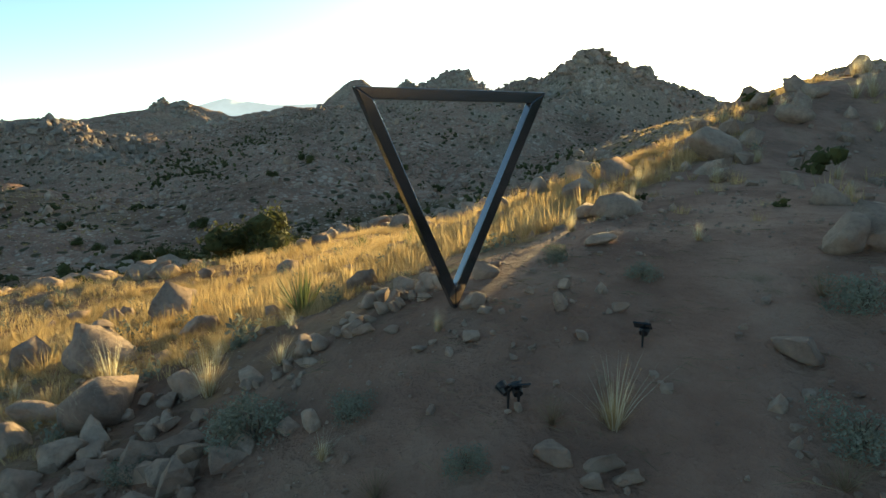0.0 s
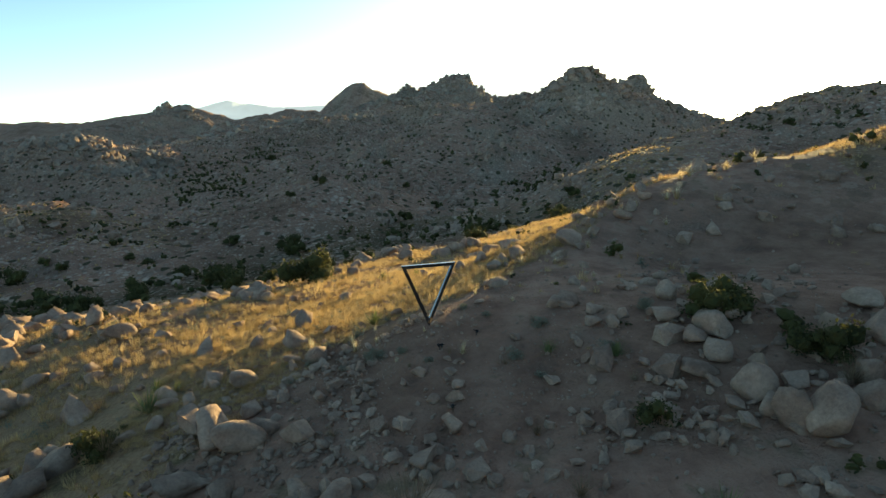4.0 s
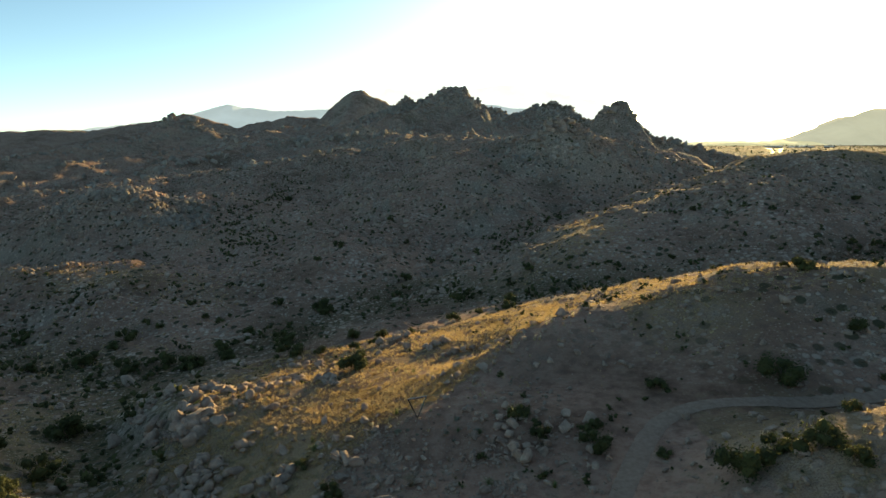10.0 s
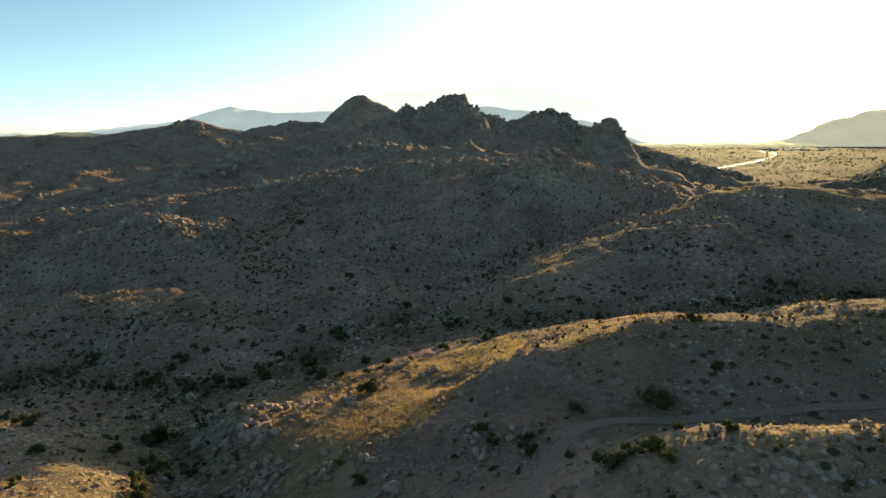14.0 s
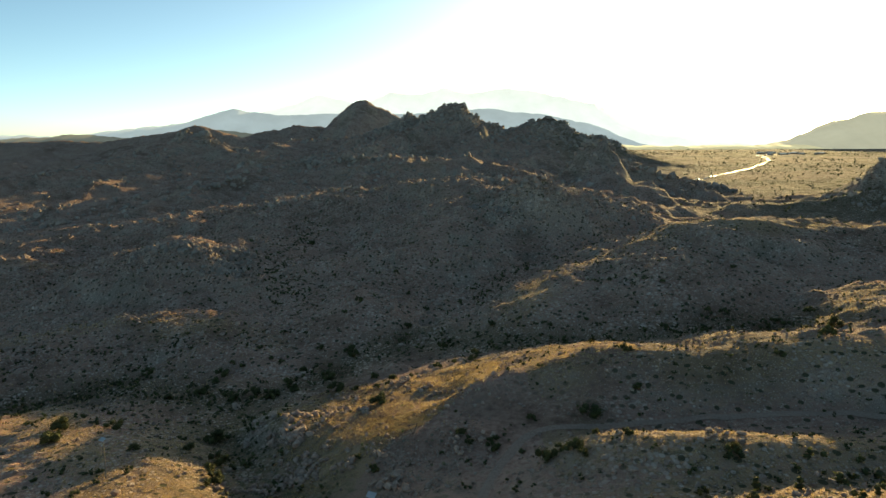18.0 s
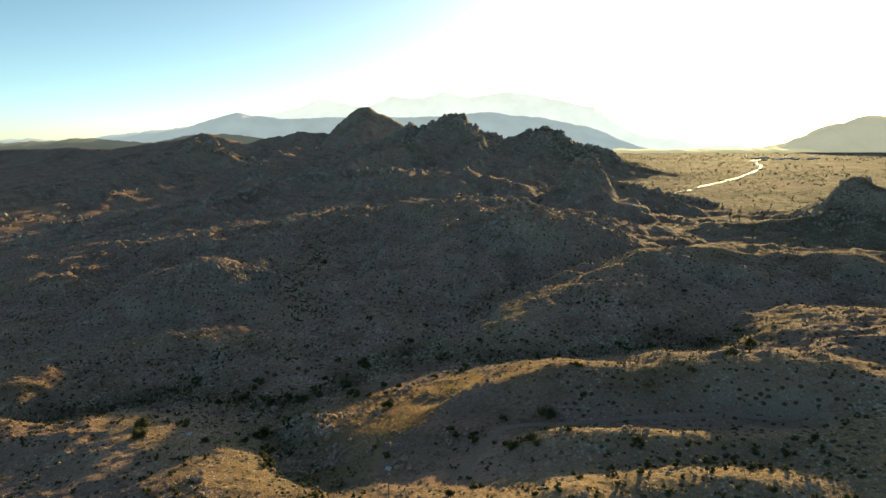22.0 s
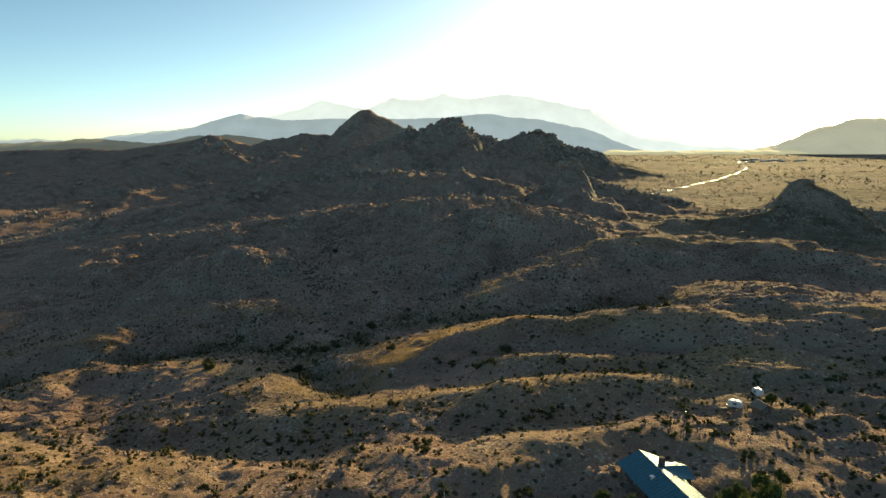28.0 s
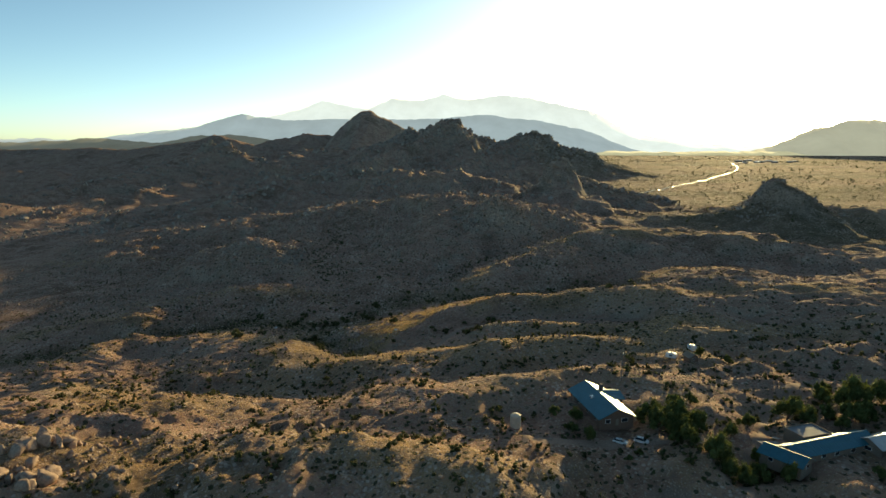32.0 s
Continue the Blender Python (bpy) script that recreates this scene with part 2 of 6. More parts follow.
# Crests, benches and washes, by name; the land runs smoothly between them.
LAND = {
    "sculpture bench": [(0.6, 4.5, -0.85), (0.63, 7.64, -0.13), (0.1, 9.55, 0.37), (2.1, 8.6, 0.28), (2.36, 11.4, 0.76), (3, 15, 0.8)],
    "camera bench": [(0, -10, -2.4), (1, -3, -1.9), (2.5, 3, -1.1), (4.5, 5.4, -0.6), (5, 9, 0.5), (12, 9, 1.4), (17, 8, 1.9)],
    "bench edge": [(-6, 2, -2.9), (-3.4, 6.5, -1.3), (-2.4, 9.6, -0.75), (-2.2, 11.3, -0.5), (-2.2, 14, -0.75), (-1.8, 18, -0.9)],
    "upper grass slope": [(-5, 20, -2.0), (-5, 30, -2.9), (-4, 40, -3.6)],
    "grass slope": [(-14, 4, -4.7), (-13, 14, -3.4), (-12, 28, -3.6), (-11, 42, -4.9)],
    "low shelf": [(-46, 44, -10.5), (-32, 28, -6.8), (-21, 17, -5.2), (-14, 8, -4.4)],
    "spur crest": [(3.0, 12.5, 0.78), (4.5, 17, 0.95), (8, 24, 1.9), (12.5, 28.6, 3.8), (15, 31, 4.5), (22, 37, 5.8), (33, 37, 7.6), (40, 35, 9.2), (51, 39, 12.4), (64, 33, 13.0), (76, 28, 13.4), (90, 29, 13.9), (110, 20, 17), (135, 14, 20.3), (165, 21, 20), (188, 18, 22.3), (240, 10, 24)],
    "spur back": [(-30, 45, -9.5), (-11, 47, -5.6), (-6, 58, -5.6), (4, 60, -4.4), (20, 67, -1.2), (31, 61, 2.8), (40, 60, 5.0)],
    "spur flank": [(10, 33, -0.6), (7, 46, -1.6), (22, 54, 1.4), (38, 47, 6.6)],
    "spur foot": [(9, -8, -1.2), (22, -3, 0.6), (27, 6, 1.4), (36, 14, 3.0)],
    "spur face": [(14, 20, 0.6), (24, 24, 2.6), (38, 25, 4.9), (45, 17, 6.0), (62, 18, 8.0)],
    "dirt road": [(18, -22, 0.4), (24, -8, 0.8), (27, 2, 1.3), (38, 6, 2.0), (50, 3, 2.7), (64, 5, 3.6), (92, 4, 6.0), (120, -2, 8.5)],
    "main wash": [(-260, 40, -36), (-170, 72, -29), (-120, 92, -23), (-84, 79, -18), (-59, 64, -16.2), (-34, 86, -15), (-22, 104, -13.4), (-4, 122, -11.8), (16, 100, -7.5), (40, 88, -3.0), (70, 78, 1.0), (100, 84, 3.2), (135, 84, 5.0)],
    "side crest": [(80, 52, 7.5), (94, 56, 12), (116, 55, 10.4), (127, 60, 8.0), (164, 97, 14.2), (205, 105, 15)],
    "long spur": [(28, 108, -4.0), (41, 115, 3.8), (49, 150, 4.5), (78, 168, 11.5), (98, 172, 18), (132, 208, 25), (147, 200, 27), (172, 197, 26), (226, 213, 21.5), (238, 195, 27), (285, 180, 22)],
    "long spur nose": [(98, 172, 18), (98, 138, 18.5), (112, 121, 14.0), (125, 105, 8)],
    "long spur hollow": [(20, 150, -7.5), (40, 195, -3.0), (75, 230, 0.5), (118, 262, 5), (170, 262, 8)],
    "right hollow": [(150, 130, 7), (190, 150, 8), (240, 140, 8), (285, 100, 9), (340, 60, 10)],
    "great slope nose": [(-14, 150, -8.5), (-10, 186, -4.5), (-3, 222, 8), (2, 255, 16), (6, 300, 21), (14, 380, 26), (20, 440, 30)],
    "great slope low": [(-40, 132, -8), (-27, 146, -2.6), (-40, 190, -1), (-62, 240, 1)],
    "great slope hollow": [(-24, 270, 7), (-22, 320, 9.5), (-26, 380, 15)],
    "crag hill foot": [(48, 262, 8), (88, 278, 10), (140, 286, 9)],
    "great slope gully": [(-60, 158, -8.5), (-95, 230, -5), (-92, 310, 0), (-100, 370, 8)],
    "great slope top": [(-150, 430, 12), (-98, 432, 22), (-66, 440, 24), (-20, 455, 29), (26, 487, 37), (64, 490, 29), (110, 480, 20)],
    "crag hill": [(30, 320, 23), (52, 310, 31), (63, 307, 44), (69, 306, 48), (78, 308, 43), (91, 316, 40.5), (98, 320, 35), (116, 322, 27.5), (132, 322, 22.5), (150, 318, 19.0), (185, 300, 8)],
    "knob crest": [(-225, 252, -12), (-190, 250, 0), (-168, 246, 6.4), (-150, 234, 7.0), (-134, 228, 3.6), (-122, 214, -5)],
    "left lit crest": [(-215, 150, -26), (-170, 152, -16), (-138, 150, -9.6), (-110, 138, -9.4), (-80, 132, -9.2), (-58, 122, -13)],
    "left hollow": [(-240, 195, -30), (-170, 196, -22), (-120, 180, -14.5), (-80, 162, -11), (-52, 146, -9.5)],
    "far knoll": [(-400, 345, -36), (-335, 312, -22), (-312, 302, -15), (-292, 298, -14.5), (-262, 312, -21), (-215, 325, -22)],
    "left back slope": [(-400, 480, -20), (-300, 470, -10), (-220, 450, 4), (-165, 400, 5)],
    "left deep": [(-420, 240, -60), (-330, 230, -52), (-260, 222, -41)],
    "knoll a": [(-265, 88, -29), (-215, 95, -19), (-194, 98, -16.8), (-180, 84, -17), (-174, 50, -17.5), (-190, 10, -18)],
    "knoll b": [(-132, 70, -20.5), (-112, 48, -14.5), (-90, 22, -9), (-70, 2, -5.6), (-62, -12, -3.4), (-52, -24, -3.2)],
    "knoll gully": [(-168, 30, -23), (-135, 4, -17.5), (-112, -28, -11), (-92, -48, -6)],
    "knoll east": [(-74, 40, -14.5), (-60, 12, -7.0), (-45, -14, -4.8), (-28, -26, -3.0)],
    "wash arm": [(-60, 60, -16.4), (-48, 34, -14.8), (-41, 12, -12.5), (-33, -3, -10), (-21, -15, -6.5)],
    "near left": [(-150, -50, -10), (-122, -70, -2), (-99, -103, 5.2), (-82, -90, 3.2), (-66, -96, 3.6)],
    "pole saddle": [(-44, -48, -0.2), (-22, -44, 2.2), (-4, -42, 3.6), (9, -37, 4.6), (24, -42, 7)],
    "knoll n": [(36, -6, 6.6), (43, -6, 8.7), (52, -12, 10.5), (62, -15, 11.8), (77, -14, 11.3), (100, -21, 10), (131, -20, 15.2), (160, -28, 14), (191, -37, 12)],
    "knoll s": [(36, -52, 12.6), (42, -50, 13.6), (51, -45, 11.6), (78, -36, 12.3), (101, -37, 11.2), (112, -44, 9.2)],
    "knoll gap": [(30, -28, 4.5), (50, -28, 8.2), (80, -25, 9.2), (105, -29, 8.4)],
    "knoll s gully": [(14, -72, 5.0), (42, -70, 6.0), (68, -66, 7.2), (90, -60, 9)],
    "shade gully": [(-112, -42, -12), (-84, -54, -9), (-58, -60, -7), (-36, -68, -3.5), (-18, -82, 1.5)],
    "front gully": [(30, -150, 13), (10, -140, 11.5), (-12, -130, 9)],
    "yard": [(58, -126, 13.4), (78, -118, 13.6), (84, -104, 13.2), (64, -104, 13.4)],
    "drive": [(40, -140, 12.8), (62, -142, 12.6), (88, -138, 12.2), (110, -136, 11.4), (140, -140, 12.2), (175, -135, 12)],
    "house rise": [(0, -96, 10.8), (27, -98, 12.6), (50, -92, 14.6), (75, -90, 16.2), (92, -98, 16), (104, -108, 14.4), (132, -104, 11.8), (160, -100, 11.6), (200, -95, 12)],
    "trailer bench": [(92, -70, 10.4), (113, -63, 11.0), (125, -56, 10.9), (150, -60, 10)],
    "near crest": [(-17, -146, 18), (-2, -158, 20.2), (12, -166, 21.4), (30, -172, 20.5)],
    "near gully": [(-55, -122, 7), (-30, -108, 8), (0, -122, 10.5), (22, -128, 12)],
    "outcrop": [(-120, -160, 17), (-93, -151, 15.8), (-72, -150, 14), (-50, -158, 15)],
    "front": [(-140, -215, 16), (-60, -206, 10), (0, -202, 8.5), (60, -197, 10), (120, -185, 10.5), (190, -180, 11)],
    "behind": [(-250, -420, 30), (0, -420, 34), (250, -420, 22)],
    "left rim": [(-300, -60, -26), (-240, -160, -4), (-260, -280, 16)],
    "right rim": [(330, 0, 12), (290, -80, 11), (300, -200, 12), (320, -320, 16)],
    "valley edge": [(330, 240, 6), (240, 330, 5), (230, 450, 3), (230, 640, 2)],
    "valley": [(520, 250, 4), (700, 700, 3), (900, 1650, 6), (1500, 3000, 6), (2200, 4200, 6)],
    "far plain": [(3600, 500, 10), (3600, 2000, 8), (3600, 4600, 8), (1200, 4600, 8), (-200, 4600, 8)],
    "far left plain": [(-3600, -300, -40), (-3600, 2500, -20), (-3600, 4600, -10), (-1800, 4600, 0)],
    "valley near": [(420, 0, 14), (800, 0, 10), (2000, 500, 8)],
    "back foot": [(-900, 700, -44), (-480, 640, -34), (-250, 610, -16), (-60, 590, 4), (90, 580, 4), (190, 560, 4)],
    "back low": [(-2500, 2000, -30), (-1200, 1900, -20), (-300, 1900, 0), (500, 2000, 5), (600, 4200, 6)],
    "far left": [(-2600, -200, -20), (-1000, 200, -40), (-700, 300, -42)],
    "left plain": [(-1500, 900, -50), (-900, 1000, -40), (-450, 900, -30)],
}
# Mountains that rise out of that land: crest, steepness, how craggy they are, and the height of their foot.
PEAKS = [
    ([(-130, 1440, 96), (-96, 1440, 118), (-80, 1436, 130), (-66, 1436, 118), (-30, 1436, 138), (12, 1436, 150), (48, 1440, 148), (84, 1450, 112), (160, 1460, 90), (210, 1470, 108), (282, 1474, 123), (350, 1480, 70), (410, 1500, 40), (480, 1520, 8)], 0.5, 14, -25),
    ([(-720, 2300, 90), (-560, 2300, 122), (-440, 2300, 118), (-390, 2290, 160), (-318, 2290, 212), (-285, 2290, 217), (-180, 2290, 160), (-90, 2280, 110)], 0.5, 6, -20),
    ([(-790, 1500, 10), (-740, 1500, 52), (-700, 1505, 56), (-640, 1510, 86), (-612, 1510, 88), (-560, 1510, 62), (-500, 1500, 34), (-420, 1480, 10)], 0.6, 12, -20),
    ([(-560, 1700, 50), (-450, 1650, 62), (-330, 1600, 72), (-220, 1560, 74), (-120, 1500, 80)], 0.3, 8, -25),
    ([(150, 660, 26), (170, 645, 58), (182, 641, 68), (190, 641, 74), (200, 641, 66), (214, 645, 52), (250, 650, 34), (300, 660, 22), (380, 690, 4)], 0.62, 7, 0),
    ([(-1000, 1450, 6), (-948, 1453, 28), (-900, 1460, 14), (-860, 1470, 10)], 0.5, 8, -20),
    ([(372, 420, 18), (388, 424, 42), (400, 425, 56), (410, 425, 55), (424, 428, 40), (450, 430, 24), (500, 440, 10)], 0.62, 6, -2),
    ([(-320, 930, 20), (-300, 915, 32), (-280, 915, 22), (-180, 900, 36), (-60, 880, 44), (40, 860, 40)], 0.3, 8, -20),
    ([(-500, 655, -28), (-487, 661, -10), (-478, 661, -16), (-450, 665, -26)], 0.8, 4, -40),
    ([(-2600, 2300, 48), (-2000, 2200, 70), (-1600, 2100, 60), (-1300, 2000, 67), (-1100, 1950, 64), (-880, 1880, 88), (-775, 1870, 116), (-700, 1860, 102), (-600, 1850, 72), (-480, 1850, 50)], 0.3, 7, -30),
    ([(-1900, 1600, -20), (-1500, 1500, 20), (-1250, 1450, 6), (-1050, 1420, 16)], 0.25, 7, -40),
    ([(-1500, 900, -30), (-1200, 880, -8), (-1000, 860, -16), (-820, 880, -22)], 0.25, 6, -40),
    ([(12, 1420, 132), (-110, 1170, 66), (-230, 920, 32), (-330, 720, 4)], 0.4, 9, -40),
    ([(-90, 1420, 110), (-210, 1170, 46), (-330, 920, 12), (-430, 720, -12)], 0.4, 9, -40),
    ([(210, 1460, 98), (90, 1210, 48), (-30, 960, 30), (-110, 760, 18)], 0.4, 9, -40),
    ([(300, 1460, 100), (200, 1230, 40), (100, 1000, 22), (20, 800, 16)], 0.4, 8, -40),
    ([(-400, 1450, 58), (-520, 1200, 14), (-620, 950, -10), (-700, 780, -28)], 0.4, 8, -40),
    ([(-620, 1490, 80), (-740, 1240, 20), (-850, 1000, -12), (-930, 800, -26)], 0.4, 8, -40),
    ([(-320, 930, 22), (-345, 760, 2), (-350, 620, -12)], 0.4, 6, -40),
    ([(250, 420, 10), (320, 408, 17), (400, 405, 26), (520, 420, 20), (640, 440, 12), (760, 470, 6)], 0.24, 5, 0),
    ([(-530, 830, -30), (-512, 832, -16), (-490, 832, -20), (-450, 830, -26)], 0.6, 4, -40),
    ]


GOLDEN = ("spur crest", "grass slope", "upper grass slope", "low shelf", "spur flank", "long spur", "side crest", "knoll a", "knoll b", "knoll east", "near left", "near crest", "outcrop", "pole saddle", "knoll n", "knoll s", "left lit crest", "far knoll", "spur back")


def ridge_points():
    """Points along all the lines of the land, closer together near the sculpture, with a mark for the grassy crests."""
    rows = []
    for name, line in LAND.items():
        line = np.array(line, float)
        run = np.concatenate([[0], np.cumsum(np.hypot(*np.diff(line[:, :2], axis=0).T))])
        s = 0.0
        while s <= run[-1]:
            x, y, z = (np.interp(s, run, line[:, k]) for k in range(3))
            rows.append((x, y, z, name in GOLDEN))
            s += 1.6 + 0.055 * math.hypot(x - 2, y - 8)
    return np.array(rows)


RIDGES = ridge_points()


def spline_land():
    """Weights of a surface that runs smoothly through the ridge points."""
    p, z = RIDGES[:, :2] / 100, RIDGES[:, 2]
    soft = (0.8 + 0.03 * np.hypot(*(RIDGES[:, :2] - (2, 8)).T)) / 100
    n = len(p)
    r = np.sqrt(((p[:, None] - p[None]) ** 2).sum(-1) + soft[None] ** 2)
    m = np.zeros((n + 3, n + 3))
    m[:n, :n] = r - np.diag(0.25 * soft)
    m[:n, n], m[:n, n + 1:] = 1, p
    m[n, :n], m[n + 1:, :n] = 1, p.T
    return np.linalg.solve(m, np.concatenate([z, [0, 0, 0]])), p, soft


LAND_FIT = spline_land()


def rolling(x, y):
    """Height of the land without its small relief, the distance to its nearest line and to the grassy crests."""
    w, p, soft = LAND_FIT
    n = len(p)
    w32, px, py, s2 = w.astype(np.float32), p[:, 0].astype(np.float32), p[:, 1].astype(np.float32), (soft ** 2).astype(np.float32)
    golden = RIDGES[:, 3] > 0.5
    z, near, gold = (np.empty(x.shape) for _ in range(3))
    for k in range(0, len(x), 4000):
        u, v = (x[k:k + 4000] / 100).astype(np.float32), (y[k:k + 4000] / 100).astype(np.float32)
        d = (u[:, None] - px) ** 2 + (v[:, None] - py) ** 2
        near[k:k + 4000] = 100 * np.sqrt(d.min(1))
        gold[k:k + 4000] = 100 * np.sqrt(d[:, golden].min(1))
        d += s2
        np.sqrt(d, out=d)
        z[k:k + 4000] = d @ w32[:n] + w32[n] + w32[n + 1] * u + w32[n + 2] * v
    return z, near, gold


def fold(x, y, size, seed):
    """Sharp ridges between round gullies, from -0.65 to 0.35."""
    return 0.35 - np.abs(grain(x, y, size, seed) + 0.35 * grain(x, y, size * 0.4, seed + 1))


def lie(x, y):
    x, y = np.asarray(x, float), np.asarray(y, float)
    far = np.hypot(x - 2, y - 8)
    wob = np.clip((far - 6) / 60, 0, 1)
    xs, ys = x + wob * (1.6 * grain(x, y, 26, 3) + 0.9 * grain(x, y, 9, 4)), y + wob * (1.6 * grain(x, y, 26, 5) + 0.9 * grain(x, y, 9, 6))
    z, near, gold = rolling(xs, ys)
    big = np.clip((far - 25) / 200, 0, 1)
    off = np.clip((near - 1) / 18, 0.28 + 0.17 * np.clip((far - 80) / 120, 0, 1), 1)
    z += big * off * (1.4 * grain(x, y, 31, 11) + 0.9 * grain(x, y, 14, 12)) + wob * (0.28 * grain(x, y, 6.3, 13) + 0.14 * grain(x, y, 2.9, 14))
    flat = np.clip(1 - np.clip((x - 300) / 160, 0, 1) * np.clip((y - 180) / 160, 0, 1), 0.04, 1)
    z += np.clip((far - 12) / 40, 0, 1) * np.clip(off * 1.6, 0, 1) * flat * (1.5 * fold(x, y, 17, 51) + 0.95 * fold(x, y, 7.5, 53) + 0.4 * fold(x, y, 3.2, 55))
    rug = np.clip((far - 60) / 100, 0, 1) * off
    z += rug * flat * np.where(y < -30, 1.35, 1.0 + 0.5 * np.clip((y - 130) / 80, 0, 1)) * (4.6 * fold(x, y, 62, 17) + 3.6 * fold(x, y, 27, 35) + 2.2 * fold(x, y, 12, 37) + 0.5 * grain(x, y, 4, 20))
    wild = np.clip((near - 25) / 110, 0, 1) * flat * np.clip((y - 430) / 150, 0, 1) * np.clip(1 - (x - 60) / 150, 0.1, 1)
    z += wild * (26 * fold(x, y, 210, 39) + 15 * fold(x, y, 85, 41) + 6 * fold(x, y, 34, 49))
    z += 0.05 * grain(x, y, 1.3, 15) + 0.02 * grain(x, y, 0.5, 16)
    for crest, slope, crag, foot in PEAKS:
        xw, yw = x + crag * (1.6 * grain(x, y, 60, 21) + 0.8 * grain(x, y, 23, 22)), y + crag * (1.6 * grain(x, y, 60, 23) + 0.8 * grain(x, y, 23, 24))
        d, top = along(xw, yw, crest)
        drop = np.maximum(top - foot, 12.0)
        body = top - drop * (1 - np.exp(-slope * (np.sqrt(d * d + 64) - 8) / drop)) - 0.05 * d
        body += crag * np.exp(-d / 150) * (0.5 * (1 - 2 * np.abs(grain(x, y, 48, 25))) + 0.3 * (1 - 2 * np.abs(grain(x, y, 19, 26))) + 0.3 * grain(x, y, 9, 27))
        body += crag * np.clip(d / 60, 0, 1) * np.exp(-d / 420) * (1.5 * fold(x, y, 150, 43) + 1.3 * fold(x, y, 58, 45) + 0.7 * fold(x, y, 24, 47))
        k = 0.25 * crag + 1.0
        z = k * np.logaddexp(z / k, body / k)
    return z, gold


def bench_edge(y):
    """Where the grass of the slope ends at the bare bench of the sculpture."""
    return np.interp(y, [-12, 3, 7.6, 8.5, 9.2, 10, 10.8, 11.4, 13, 16, 20, 30, 38], [-14, -9.5, -6.0, -4.7, -3.1, -1.7, -0.6, 0.4, 1.6, 3.8, 7.0, 15.5, 24])


def dry_cover(x, y, gold):
    """How much of the ground dry grass hides, 0 to 1."""
    c = 0.04 + 0.26 * grain(x, y, 45, 61) + 0.2 * grain(x, y, 14, 62) + 0.75 * np.exp(-(gold / 15) ** 2)
    c = np.where((x > 250) & (y > 260), 0.45 + 0.4 * grain(x, y, 160, 63), c)
    c = np.where(y < -25, c + 0.38, c)
    bare = (x > bench_edge(y)) & (x < 30) & (y < 38) & (y > -20)
    return np.clip(np.where(bare, 0.0, c), 0, 1)


def graded(low, high, middle, step, growth):
    """Values from low to high, close together near the middle."""
    up, down = [middle], [middle]
    while up[-1] < high:
        up.append(up[-1] + step + growth * max(0.0, up[-1] - middle - 8))
    while down[-1] > low:
        down.append(down[-1] - step - growth * max(0.0, middle - down[-1] - 8))
    return np.array(down[:0:-1] + up)


GX, GY = graded(-3600, 3600, 1, 0.27, 0.0136), graded(-460, 4600, 8, 0.27, 0.0116)
GXX, GYY = (g.ravel() for g in np.meshgrid(GX, GY))
GZ, GGOLD = lie(GXX, GYY)
GRID = GZ.reshape(len(GY), len(GX))


def height(x, y):
    """Height of the ground sheet under points."""
    x, y = np.asarray(x, float), np.asarray(y, float)
    i, j = np.clip(np.searchsorted(GX, x) - 1, 0, len(GX) - 2), np.clip(np.searchsorted(GY, y) - 1, 0, len(GY) - 2)
    u, v = (x - GX[i]) / (GX[i + 1] - GX[i]), (y - GY[j]) / (GY[j + 1] - GY[j])
    return (GRID[j, i] * (1 - u) + GRID[j, i + 1] * u) * (1 - v) + (GRID[j + 1, i] * (1 - u) + GRID[j + 1, i + 1] * u) * v


def height_at(x, y):
    return float(height(np.array([x], float), np.array([y], float))[0])


def ground():
    X, Y, Z, gold = GXX, GYY, GZ, GGOLD
    n, k = len(GX), len(GY)
    me = bpy.data.meshes.new("ground")
    me.vertices.add(n * k)
    me.vertices.foreach_set("co", np.stack([X.ravel(), Y.ravel(), Z], 1).ravel().astype(np.float32))
    i = (np.arange(k - 1)[:, None] * n + np.arange(n - 1)[None]).ravel()
    quads = np.stack([i, i + 1, i + 1 + n, i + n], 1).ravel().astype(np.int32)
    me.loops.add(len(quads))
    me.loops.foreach_set("vertex_index", quads)
    me.polygons.add(len(i))
    me.polygons.foreach_set("loop_start", np.arange(0, len(quads), 4, dtype=np.int32))
    me.polygons.foreach_set("use_smooth", np.ones(len(i), bool))
    me.update(calc_edges=True)
    washes = np.minimum(*(along(X, Y, LAND[k])[0] for k in ("main wash", "wash arm")))
    valley = np.clip((X.ravel() - 190) / 120, 0, 1) * np.clip((Y.ravel() - 150) / 150, 0, 1) * np.clip(0.6 + 0.6 * grain(X.ravel() / 3, Y.ravel(), 110, 65) + 0.3 * grain(X.ravel(), Y.ravel(), 60, 66), 0.1, 1)
    me.attributes.new("brush_cover", "FLOAT", "POINT").data.foreach_set("value", np.maximum(valley, np.exp(-(washes / 14) ** 2)).astype(np.float32))
    me.attributes.new("dry_cover", "FLOAT", "POINT").data.foreach_set("value", dry_cover(X.ravel(), Y.ravel(), gold).astype(np.float32))
    me.materials.append(GROUND)
    return tagged(new("ground", me), "dry rolling desert ground of soil, gold grass and granite gravel", "ground", kind="structure")


ground()


# ---- the sculpture ----
def part(name, bm, material, parent=None, label=""):
    me = bpy.data.meshes.new(name)
    bm.to_mesh(me)
    bm.free()
    me.materials.append(material)
    ob = new(name, me)
    ob.parent = parent
    if label:
        ob["label"] = label
    return ob


def thing(name, x, y, z, turn=0.0, **tags):
    ob = new(name)
    ob.empty_display_size = 0.1
    ob.matrix_basis = pose(x, y, z, 0, 0, turn)
    return tagged(ob, **tags)


